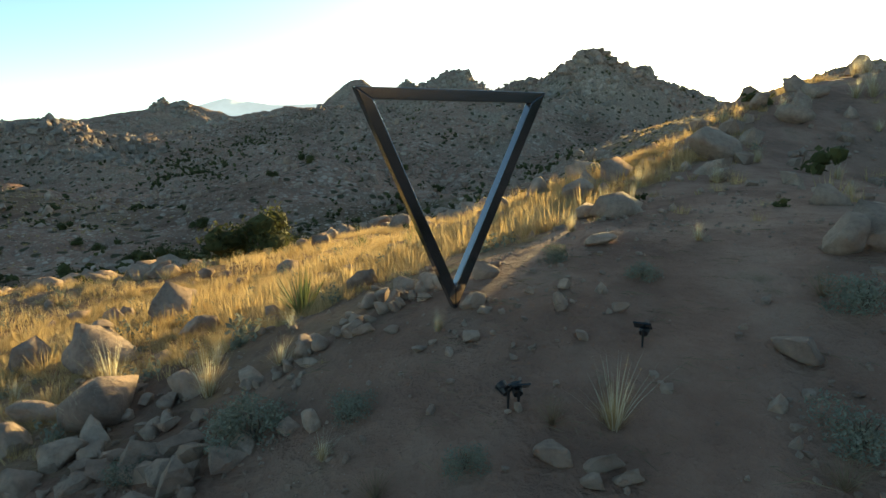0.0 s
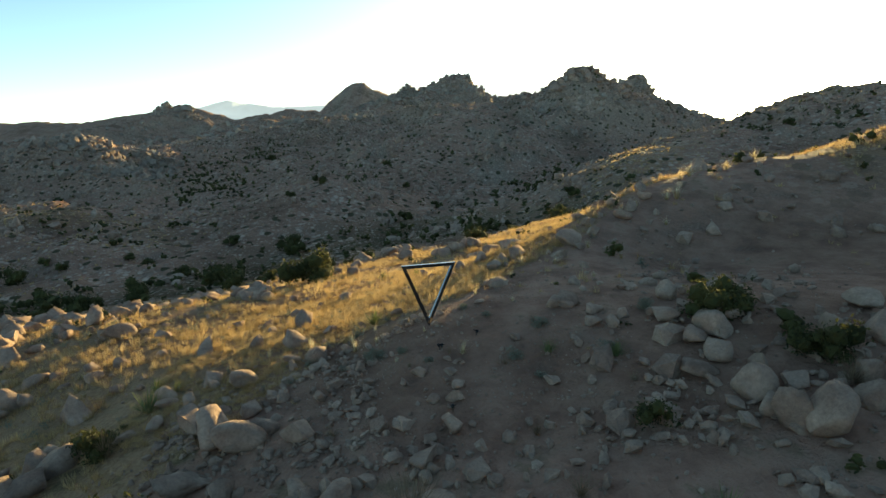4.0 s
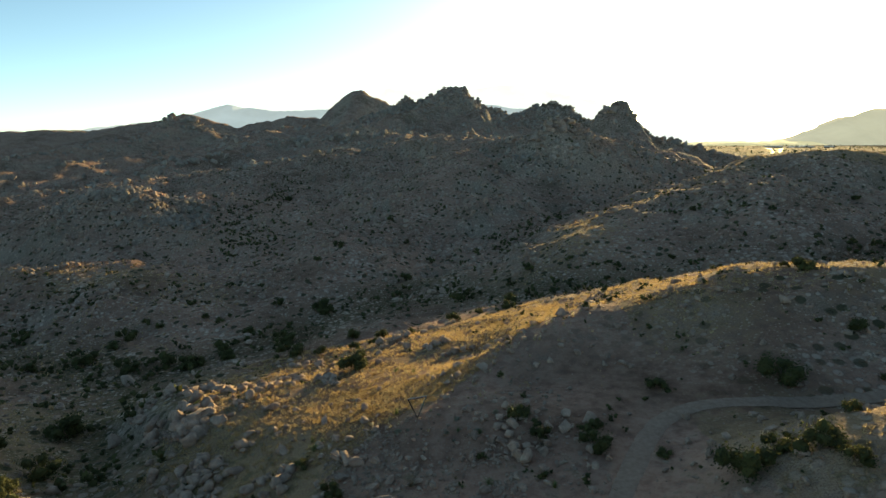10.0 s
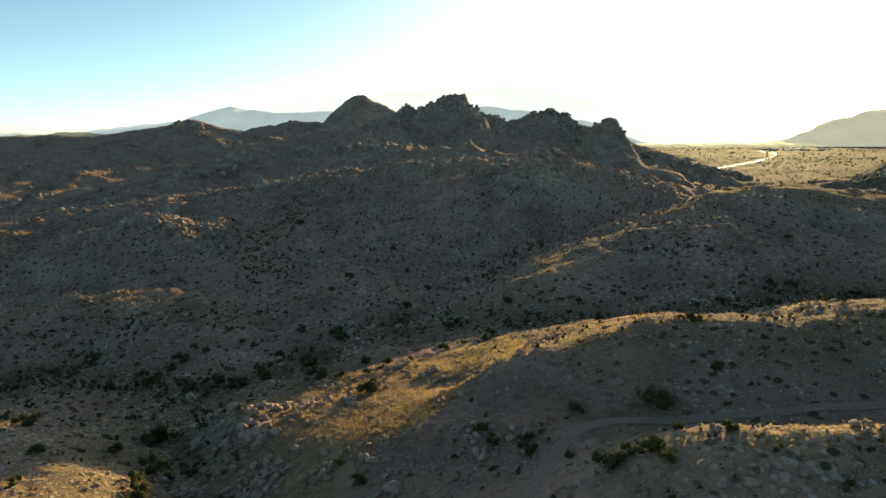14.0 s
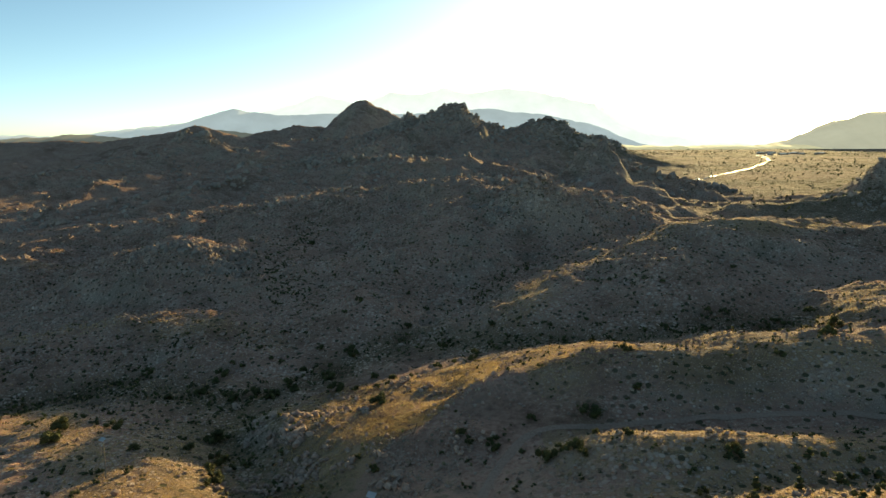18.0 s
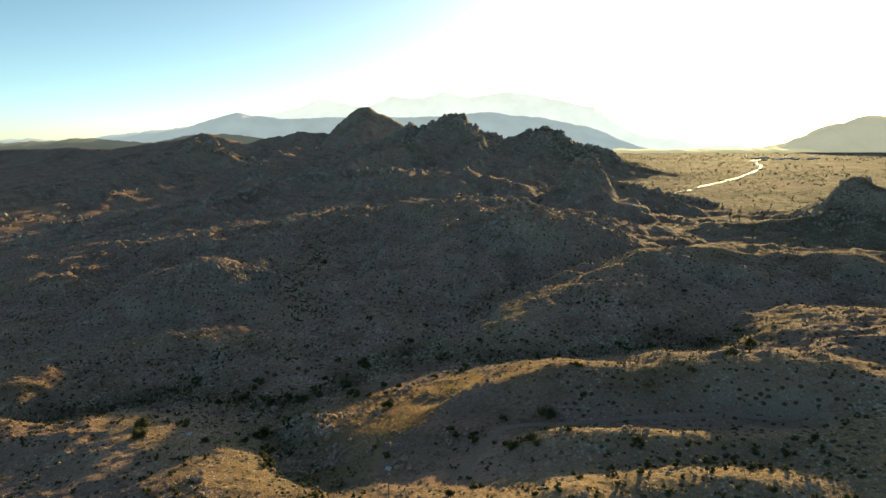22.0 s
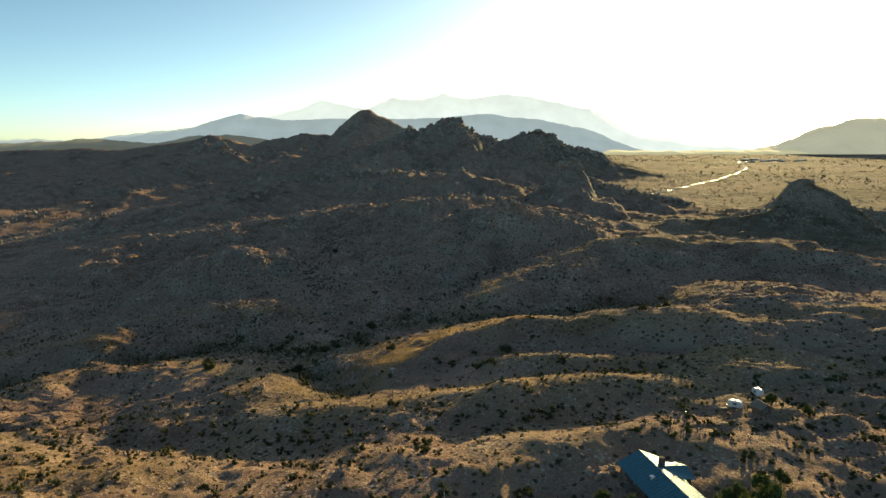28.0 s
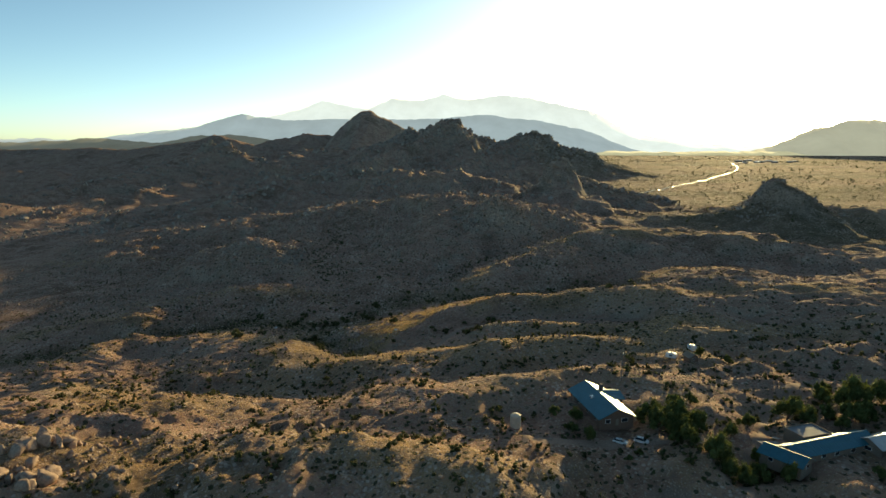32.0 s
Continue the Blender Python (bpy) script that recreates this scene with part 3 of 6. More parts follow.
def box(x0, y0, z0, x1, y1, z1, bevel=0.0, bm=None):
    own = bmesh.new()
    bmesh.ops.create_cube(own, size=1)
    for v in own.verts:
        v.co = Vector(((x0 + x1) / 2 + v.co.x * (x1 - x0), (y0 + y1) / 2 + v.co.y * (y1 - y0), (z0 + z1) / 2 + v.co.z * (z1 - z0)))
    if bevel:
        bmesh.ops.bevel(own, geom=own.edges[:], offset=bevel, segments=2, affect="EDGES", profile=0.6)
    if bm is None:
        return own
    me = bpy.data.meshes.new("tmp")
    own.to_mesh(me)
    own.free()
    bm.from_mesh(me)
    bpy.data.meshes.remove(me)
    return bm


def solid(verts, faces):
    bm = bmesh.new()
    vs = [bm.verts.new(v) for v in verts]
    for f in faces:
        bm.faces.new([vs[i] for i in f])
    bmesh.ops.recalc_face_normals(bm, faces=bm.faces[:])
    return bm


STEEL, st, sb = mat("dark_mirror_steel", 0.13, 1.0)
sb.inputs["Base Color"].default_value = (0.19, 0.2, 0.225, 1)


def sculpture():
    W, H, w, d = 2.42, 2.65, 0.13, 0.14
    root = thing("triangle_sculpture", 0.07, 9.55, height_at(0.1, 9.55) - 0.05, 23.5, label="inverted triangle of dark polished steel tube standing on its tip", category="sculpture")
    tip, left, right = Vector((0, 0, 0)), Vector((-W / 2, 0, H)), Vector((W / 2, 0, H))
    mid = (tip + left + right) / 3

    def inner(p):
        a = {0: (tip, left, right), 1: (left, right, tip), 2: (right, tip, left)}[p]
        e, f = (a[1] - a[0]).normalized(), (a[2] - a[0]).normalized()
        s = w / math.sin(e.angle(f))
        return a[0] + (e + f) * s
    inn = [inner(0), inner(1), inner(2)]
    corners = [tip, left, right]
    for name, a, b in (("left_tube", 0, 1), ("top_tube", 1, 2), ("right_tube", 2, 0)):
        q = [corners[a], corners[b], inn[b], inn[a]]
        vs = [p + Vector((0, -d / 2, 0)) for p in q] + [p + Vector((0, d / 2, 0)) for p in q]
        bm = solid(vs, [(0, 1, 2, 3), (7, 6, 5, 4), (0, 4, 5, 1), (1, 5, 6, 2), (2, 6, 7, 3), (3, 7, 4, 0)])
        bmesh.ops.bevel(bm, geom=bm.edges[:], offset=0.008, segments=2, affect="EDGES", profile=0.5)
        part(name, bm, STEEL, root)
    return root


sculpture()


# ---- small relief: stones, plants ----
def rng(seed):
    return np.random.RandomState(seed)


def ball(sub):
    bm = bmesh.new()
    bmesh.ops.create_icosphere(bm, subdivisions=sub, radius=1.0)
    bm.verts.index_update()
    v = np.array([tuple(x.co) for x in bm.verts])
    f = np.array([[x.index for x in y.verts] for y in bm.faces])
    bm.free()
    return v, f


def stone_shape(seed, sub):
    """A weathered granite block: a ball cut by a few planes and roughened."""
    r = rng(seed)
    v, f = ball(sub)
    v = v * 1.18
    for _ in range(12):
        n = r.normal(size=3)
        n /= np.linalg.norm(n)
        over = v @ n - r.uniform(0.44, 0.9)
        v = v - np.outer(np.maximum(over, 0) * 0.96, n)
    lump = 0.07 * np.sin(v @ r.normal(size=3) * 3.1 + 1) + 0.03 * np.sin(v @ r.normal(size=3) * 5.3) + 0.015 * np.sin(v @ r.normal(size=3) * 11)
    v = v * (1 + lump)[:, None] * np.array([1.0, r.uniform(0.7, 0.95), r.uniform(0.55, 0.85)])
    return v / np.abs(v[:, 0]).max() * 0.5, f


def quick_mesh(name, v, f, material, smooth=False):
    me = bpy.data.meshes.new(name)
    v, f = np.asarray(v, np.float32), np.asarray(f, np.int32)
    k = f.shape[1]
    me.vertices.add(len(v))
    me.vertices.foreach_set("co", v.ravel())
    me.loops.add(f.size)
    me.loops.foreach_set("vertex_index", f.ravel())
    me.polygons.add(len(f))
    me.polygons.foreach_set("loop_start", np.arange(0, f.size, k, dtype=np.int32))
    me.polygons.foreach_set("use_smooth", np.full(len(f), smooth))
    me.update(calc_edges=True)
    me.materials.append(material)
    return me


def strewn(name, shapes, x, y, size, sink, material, seed, label, category, smooth=False, flat=(0.8, 1.2), lean=0.3):
    """Many small things joined into one mesh that lies on the ground."""
    r = rng(seed)
    x, y, size = (np.asarray(a, float) for a in (x, y, size))
    z = height(x, y)
    pick = r.randint(0, len(shapes), len(x))
    vs, fs, base = [], [], 0
    for k, (v, f) in enumerate(shapes):
        m = np.where(pick == k)[0]
        if not len(m):
            continue
        a, t = r.uniform(0, 2 * np.pi, len(m)), r.normal(size=len(m)) * lean
        c, s = np.cos(a), np.sin(a)
        w = v[None] * size[m][:, None, None] * np.stack([np.ones(len(m)), np.ones(len(m)), r.uniform(*flat, len(m))], 1)[:, None]
        wx, wz = w[..., 0] * np.cos(t)[:, None] - w[..., 2] * np.sin(t)[:, None], w[..., 0] * np.sin(t)[:, None] + w[..., 2] * np.cos(t)[:, None]
        p = np.stack([wx * c[:, None] - w[..., 1] * s[:, None] + x[m][:, None], wx * s[:, None] + w[..., 1] * c[:, None] + y[m][:, None], wz + (z[m] + sink * size[m])[:, None]], -1)
        vs.append(p.reshape(-1, 3))
        fs.append((f[None] + base + (np.arange(len(m)) * len(v))[:, None, None]).reshape(-1, f.shape[1]))
        base += len(m) * len(v)
    me = quick_mesh(name, np.concatenate(vs), np.concatenate(fs), material, smooth)
    return tagged(new(name, me), label, category, kind="stuff")


def leafy(name, dark, light, glow):
    m, t, b = mat(name, 0.8)
    rand = t.nodes.new("ShaderNodeNewGeometry").outputs["Random Per Island"]
    n = noise_tex(t, place(t), 0.35, 3)
    c = blend(t, 0.5, ramp(t, rand, [(0, dark), (1, light)]), ramp(t, n, [(0.3, dark), (0.7, light)]))
    t.links.new(c, b.inputs["Base Color"])
    b.inputs["Specular IOR Level"].default_value = 0.2
    tr = t.nodes.new("ShaderNodeBsdfTranslucent")
    t.links.new(c, tr.inputs["Color"])
    mix = nd(t, "ShaderNodeMixShader", Fac=glow)
    t.links.new(b.outputs[0], mix.inputs[1])
    t.links.new(tr.outputs[0], mix.inputs[2])
    t.links.new(mix.outputs[0], t.nodes["Material Output"].inputs[0])
    return m


LEAF = leafy("shrub_leaves", (0.025, 0.028, 0.012), (0.125, 0.125, 0.045), 0.32)
SAGE = leafy("grey_sage_leaves", (0.13, 0.135, 0.1), (0.29, 0.29, 0.22), 0.25)
STRAW = leafy("dry_grass", (0.27, 0.165, 0.07), (0.70, 0.52, 0.28), 0.5)
PLUME = leafy("pale_plume_grass", (0.5, 0.42, 0.26), (0.8, 0.74, 0.58), 0.55)
SPIKE = leafy("yucca_blades", (0.09, 0.11, 0.04), (0.25, 0.27, 0.12), 0.25)
TWIG = leafy("dry_twigs", (0.15, 0.10, 0.065), (0.32, 0.24, 0.155), 0.1)
TREE_LEAF = leafy("tree_leaves", (0.035, 0.05, 0.015), (0.14, 0.16, 0.05), 0.35)
BARK, bt, bb = mat("bark", 0.95)
bt.links.new(ramp(bt, noise_tex(bt, place(bt), 12, 6), [(0.3, (0.06, 0.045, 0.03)), (0.7, (0.19, 0.15, 0.11))]), bb.inputs["Base Color"])


def leaf_cloud(seed, count, leaf, squash=0.75, lumps=7, full=True):
    """Small leaf quads in an uneven dome of unit width that stands on z = 0."""
    r = rng(seed)
    hub = r.normal(size=(lumps, 3)) * np.array([0.2, 0.2, 0.12]) + np.array([0, 0, 0.25])
    d = r.normal(size=(count, 3))
    d /= np.linalg.norm(d, axis=1)[:, None]
    p = hub[r.randint(0, lumps, count)] + d * (r.uniform(0.55, 1.0, count) * r.uniform(0.17, 0.3, count))[:, None]
    p[:, 2] = np.abs(p[:, 2]) * squash
    n = r.normal(size=(count, 3)) + 0.6 * d
    n /= np.linalg.norm(n, axis=1)[:, None]
    u = np.cross(n, r.normal(size=(count, 3)))
    u /= np.linalg.norm(u, axis=1)[:, None]
    w = np.cross(n, u)
    s = leaf * r.uniform(0.6, 1.4, count)[:, None]
    q = np.stack([p - u * s, p - w * s * 0.5, p + u * s, p + w * s * 0.5], 1).reshape(-1, 3)
    i = 4 * np.arange(count)[:, None]
    v, f = [q], [np.concatenate([i + (0, 1, 2), i + (0, 2, 3)])]
    bv, bf = ball(1)
    for k, h in enumerate(hub if full else ()):
        core = h + bv * r.uniform(0.11, 0.2, (len(bv), 1))
        core[:, 2] = np.maximum(core[:, 2], 0.0) * squash
        v.append(core)
        f.append(bf + 4 * count + k * len(bv))
    return np.concatenate(v), np.concatenate(f)


def blades(seed, count, tall, thick, spread, droop=0.3):
    """A tuft of narrow bent blades, each of three quads that narrow to a tip."""
    r = rng(seed)
    vs, fs = [], []
    for i in range(count):
        a, lean = r.uniform(0, 2 * math.pi), abs(r.normal()) * spread
        h, w = tall * r.uniform(0.55, 1.1), thick * r.uniform(0.7, 1.3)
        out = np.array([math.cos(a), math.sin(a), 0])
        side = np.array([-math.sin(a), math.cos(a), 0])
        foot = out * r.uniform(0, 0.12) * tall
        for k, s in enumerate((0, 0.4, 0.75, 1.0)):
            c = foot + out * (math.sin(lean) * s + droop * lean * s * s) * h + np.array([0, 0, math.cos(lean) * s - 0.25 * droop * lean * s * s]) * h
            vs += [c - side * w * (1.02 - s), c + side * w * (1.02 - s)]
        b = 8 * i
        fs += [(b, b + 1, b + 3, b + 2), (b + 2, b + 3, b + 5, b + 4), (b + 4, b + 5, b + 7, b + 6)]
    return np.array(vs), np.array(fs)


def limbs(seed, tall, thick, count, spread):
    """Bare tapered stems from one foot."""
    r = rng(seed)
    vs, fs = [], []
    for _ in range(count):
        a, lean = r.uniform(0, 2 * math.pi), r.uniform(0.1, 1) * spread
        p, d = np.zeros(3), np.array([math.cos(a) * math.sin(lean), math.sin(a) * math.sin(lean), math.cos(lean)])
        base = len(vs)
        for k in range(5):
            w = thick * (1 - 0.2 * k)
            for j in range(5):
                g = 2 * math.pi * j / 5
                vs.append(p + np.array([math.cos(g) * w, math.sin(g) * w, 0]))
            d = d + r.normal(size=3) * 0.12
            p = p + d / np.linalg.norm(d) * tall / 4.5
        for k in range(4):
            for j in range(5):
                b, c = base + 5 * k, (j + 1) % 5
                fs.append((b + j, b + c, b + 5 + c, b + 5 + j))
    return np.array(vs), np.array(fs)


def copies(name, parts, spots, tags, tilt=0.0, seed=5):
    """Things with the same parts (name, mesh, label), at (x, y, size), resting on the ground."""
    r = rng(seed)
    for i, (x, y, size) in enumerate(spots):
        root = new(name)
        root.empty_display_size = 0.2
        root.matrix_basis = pose(x, y, height_at(x, y) - 0.03 * size, r.normal() * tilt, r.normal() * tilt, r.uniform(0, 360)) @ Matrix.Diagonal((size, size, size * r.uniform(0.85, 1.15), 1))
        tagged(root, **tags)
        for pname, meshes, plabel in parts:
            ob = new(pname, meshes[i % len(meshes)])
            ob.parent = root
            if plabel:
                ob["label"] = plabel


STONES_B = [(-5.7, 62.4, 2.15), (-4.2, 63.0, 1.49), (-6.0, 59.3, 1.62), (-13.9, 32.09, 1.34), (-12.59, 30.34, 1.12), (-15.42, 34.47, 0.95)]
STONES_C = [(10.04, 6.2, 1.29), (7.36, 19.26, 1.3), (-7.39, 4.97, 2.32), (-11.42, 10.11, 1.08), (-11.95, 16.16, 1.67), (-20.87, 23.79, 2.54)]
STONES_D = [(10.25, 12.8, 0.8), (12.86, 11.35, 0.98), (3.45, 18.94, 1.1), (3.06, 22.8, 1.14), (3.6, 45.6, 1.79), (-25.5, 54.8, 1.91), (-14.7, 32.2, 1.38), (-42.7, 84.1, 2.49), (-29.3, 59.4, 1.66), (-9.54, 19.58, 0.87), (-16.76, 22.05, 1.11), (-9.58, 10.62, 1.09), (-0.57, 3.25, 0.74)]
STONES_E = [(-30.6, 20.4, 2.37), (-31.2, 24.8, 4.14), (-30.7, 27.7, 2.24), (-26.9, 28.3, 2.1), (-25.7, 30.0, 1.94), (-48.5, 43.0, 2.74), (-45.0, 35.4, 2.73), (-6.34, 4.05, 1.83), (-7.52, 2.46, 1.97), (-4.13, -0.68, 1.67), (-2.28, 0.0, 1.34), (-4.27, 3.92, 1.31), (16.07, 4.81, 1.96), (10.76, 6.43, 1.56), (9.71, 6.16, 0.77), (11.77, 2.77, 1.15), (11.41, 0.54, 1.85), (12.85, -1.13, 1.06), (13.05, -3.51, 1.01), (19.48, -0.35, 0.98), (8.4, 21.7, 1.85), (3.4, 38.9, 1.87), (5.0, 25.1, 1.77), (-26.7, 9.2, 1.81), (-22.4, 6.8, 1.49)]
STONES_F = [(-5.6, 59.5, 2.29), (-3.9, 58.3, 1.95), (-26.3, 58.0, 2.37), (-22.4, 52.7, 1.91), (-18.8, 49.1, 2.1), (-27.7, 54.8, 1.85), (-60.5, 62.8, 3.86), (-42.3, 41.0, 3.16), (-38.0, 37.4, 2.7), (-32.0, 32.1, 1.83), (-32.3, 50.9, 1.51), (0.18, 1.34, 1.14), (1.04, 2.72, 1.0), (1.61, 0.45, 1.0), (0.51, -0.83, 1.19), (2.1, -1.71, 1.22), (-0.79, 3.22, 0.72), (-10.8, 7.5, 1.0), (-12.0, 7.1, 1.07), (-17.7, 15.3, 1.04), (11.2, 3.93, 0.86), (12.79, 2.26, 0.78), (11.81, 7.31, 0.8), (10.28, 2.58, 1.5), (15.18, -0.33, 0.76), (15.79, -1.32, 0.75), (12.1, 27.0, 1.46), (21.1, 35.1, 1.93)]
STONES_G = [(-35.1, 26.0, 3.06), (-40.7, 30.5, 2.62), (-30.4, 21.2, 2.95), (-27.5, 22.9, 2.44), (-46.6, 40.1, 2.18), (-21.8, 14.4, 2.15), (-41.1, 26.9, 2.22), (-29.1, 13.2, 2.39), (-33.6, 15.3, 2.46), (-47.9, 32.5, 2.52), (-24.7, 5.3, 2.05), (-16.1, 10.9, 1.88), (-2.6, -5.0, 3.12), (-4.4, -8.5, 2.78), (-7.9, -5.8, 2.13), (-0.1, -10.3, 2.33), (67.3, -13.9, 1.97), (50.5, -16.8, 1.91), (39.5, -15.7, 2.07), (40.0, -20.1, 2.01), (43.4, -20.9, 2.17), (33.9, -14.7, 1.9), (53.2, -21.8, 2.0), (19.0, 6.1, 1.86), (16.7, 7.2, 1.63), (50.3, 26.1, 2.14), (31.6, 90.1, 2.16)]
STONES_H = [(-6.53, 13.37, 1.57), (-3.68, 9.91, 0.44), (-4.17, 10.2, 0.31), (-4.21, 9.84, 0.27), (-4.78, 10.45, 0.29), (-4.7, 8.99, 0.66), (-5.78, 9.77, 0.6), (-4.81, 8.49, 0.55), (-6.07, 10.81, 0.79), (-3.25, 8.1, 0.49), (-2.64, 7.53, 0.2), (-3.44, 9.19, 0.3), (-2.53, 9.66, 0.47), (-1.71, 9.35, 0.25), (-1.97, 10.2, 0.25), (-1.61, 7.91, 0.27), (-1.35, 7.82, 0.27), (-1.42, 10.35, 0.2), (-1.21, 10.22, 0.25), (-0.89, 10.3, 0.34), (-1.03, 9.61, 0.34), (-0.57, 10.9, 0.42), (-0.19, 10.72, 0.41), (-0.34, 10.21, 0.25), (-0.68, 9.32, 0.18), (-1.48, 10.07, 0.22), (-5.0, 14.19, 0.78), (-8.71, 17.58, 0.64), (-9.69, 20.76, 0.7), (-8.47, 19.75, 0.48), (-13.01, 30.58, 1.34), (-44.74, 89.74, 2.6), (-46.31, 88.41, 2.6), (-47.83, 84.62, 2.6)]
STONES_I = [(-32.86, 86.0, 2.53), (-42.16, 91.54, 2.39), (-0.34, 8.71, 0.21), (-2.86, 8.11, 0.17), (-2.63, 7.96, 0.15), (-4.06, 8.39, 0.18), (-4.4, 9.25, 0.26), (3.55, 8.13, 0.56), (1.25, 6.67, 0.38), (1.4, 6.51, 0.27), (1.11, 6.49, 0.22), (0.81, 6.79, 0.37), (1.99, 9.07, 0.24), (2.32, 11.27, 0.49), (0.5, 10.61, 0.43), (0.28, 9.38, 0.35), (0.43, 9.19, 0.2), (1.0, 9.56, 0.16), (1.44, 9.69, 0.26), (1.31, 9.1, 0.26), (5.69, 10.62, 0.63), (0.25, 8.66, 0.27), (0.0, 8.5, 0.16), (0.68, 8.38, 0.11), (0.88, 8.3, 0.11), (0.66, 8.17, 0.12), (1.02, 7.7, 0.09), (0.63, 7.42, 0.11), (0.53, 7.4, 0.08), (0.62, 7.88, 0.06), (0.69, 7.84, 0.06), (4.55, 5.11, 0.68), (-0.26, 6.05, 0.66), (-0.77, 5.6, 0.53)]
STONES_J = [(-3.42, 6.54, 0.82), (-3.8, 5.8, 0.72), (1.13, 4.29, 0.84), (1.25, 5.21, 0.68), (0.3, 4.33, 0.53), (0.95, 5.9, 0.55), (-8.8, 6.51, 1.91), (-11.28, 9.48, 1.1), (-10.03, 8.89, 0.9), (-9.49, 10.39, 0.82), (-7.92, 9.51, 1.39), (-7.84, 6.94, 0.93), (-6.66, 6.5, 1.02), (-6.14, 7.5, 0.68), (-5.51, 6.79, 0.59), (5.88, 10.41, 0.87), (5.44, 10.52, 0.8), (6.93, 9.51, 0.98), (6.62, 8.51, 0.85), (7.4, 8.14, 0.76), (10.36, 10.18, 1.24), (9.47, 8.24, 1.52), (9.61, 6.94, 0.76), (10.51, 9.04, 0.87), (5.81, 7.6, 0.6), (6.55, 6.53, 0.44), (-5.45, 5.37, 0.47), (-2.39, 5.05, 0.45), (-1.81, 5.29, 0.35), (-5.68, 8.3, 0.58), (-5.36, 8.57, 0.58), (-4.43, 9.33, 0.61), (-3.46, 10.04, 0.63)]
SHRUBS_A = [(-10.8, 38.4, 4.17), (11.4, 7.8, 2.63), (13.38, 3.77, 2.25), (18.27, 4.46, 2.06), (18.58, 1.04, 3.43), (7.17, 1.8, 1.4), (-8.11, -0.16, 2.62), (-12.7, 6.5, 2.2), (-8.1, 132.4, 4.12), (5.8, 71.1, 3.58), (10.6, 73.8, 2.28), (17.1, 70.9, 3.78), (-28.5, 104.9, 4.93), (-13.4, 57.9, 2.72), (-10.4, 59.4, 1.99), (-21.2, 60.2, 3.33), (-34.3, 83.6, 5.51), (-47.7, 81.0, 4.79), (-51.9, 72.0, 5.15), (-45.8, 93.7, 4.06), (-51.2, 126.3, 2.23), (-61.0, 105.5, 2.78), (-70.1, 98.4, 3.24), (-42.3, 110.5, 3.98), (-75.3, 92.1, 5.17), (-76.6, 87.0, 3.85), (-83.9, 297.8, 4.54), (-52.4, 203.4, 2.81), (-31.0, 147.7, 3.94), (-3.0, 65.4, 2.1), (-1.2, 160.3, 3.2), (-10.3, 171.8, 3.05)]
SHRUBS_B = [(43.6, 12.7, 5.93), (34.5, -9.6, 4.4), (29.2, -8.6, 4.88), (36.0, -12.1, 2.89), (32.4, -7.3, 2.65), (40.6, -4.4, 2.18), (45.9, -8.9, 2.35), (63.0, -19.4, 3.96), (11.4, 7.5, 2.57), (13.4, 4.0, 1.83), (19.3, 5.3, 2.08), (25.1, -0.7, 2.01), (56.3, 19.8, 2.88), (29.6, 13.6, 2.94), (-11.1, 39.3, 5.18), (-58.8, 37.3, 7.74), (-51.3, 19.5, 5.31), (-50.2, 12.0, 4.0), (-47.0, 7.5, 4.93), (-72.2, 18.3, 3.76), (-88.1, 39.2, 5.31), (-105.6, 40.8, 7.34), (-98.3, 25.0, 7.06), (-30.2, 108.3, 6.07), (-27.4, 63.5, 5.31), (-45.1, 75.1, 4.68), (-16.6, 73.0, 3.77), (-9.8, 66.8, 3.64), (7.0, 100.5, 3.46), (18.7, 77.2, 3.79), (57.6, 35.3, 3.4), (134.5, 66.3, 6.18)]
SHRUBS_C = [(94.5, 23.8, 3.19), (110.6, 31.8, 5.04), (-8.5, 133.1, 3.07), (-83.4, 297.1, 5.04), (-40.6, 242.0, 3.08), (-18.0, 198.8, 3.26), (26.5, 110.5, 3.2), (47.6, 99.2, 2.7), (61.5, 99.3, 2.34), (56.0, 36.9, 1.71), (-37.0, 138.2, 3.15), (-56.1, 103.2, 3.24), (-67.5, 113.5, 2.98), (-73.6, 100.2, 2.87), (-77.3, 78.1, 5.73), (-60.8, 24.9, 3.78), (-65.4, 71.0, 5.46), (-57.3, 73.6, 5.08), (-50.1, 73.5, 3.96), (-87.9, 73.2, 4.2), (-107.8, 102.2, 5.27), (140.2, 91.8, 4.27), (127.2, 88.7, 3.71), (107.2, 99.7, 3.3), (86.6, 86.4, 3.43), (95.8, 119.1, 2.59), (136.6, 145.1, 3.0), (76.4, 126.2, 2.6)]
YUCCAS = [(-2.65, 13.3, 1.6), (-1.01, 19.77, 0.8), (4.67, 7.04, 1.0), (7.05, 6.13, 1.2), (-12.6, 11.6, 1.2), (-11.29, 10.92, 1.1), (-11.94, 9.3, 1.9), (13.54, -4.03, 1.5), (7.45, -2.32, 1.4), (4.88, -2.5, 0.9), (-4.16, 33.31, 1.4), (-1.37, 31.31, 1.4)]
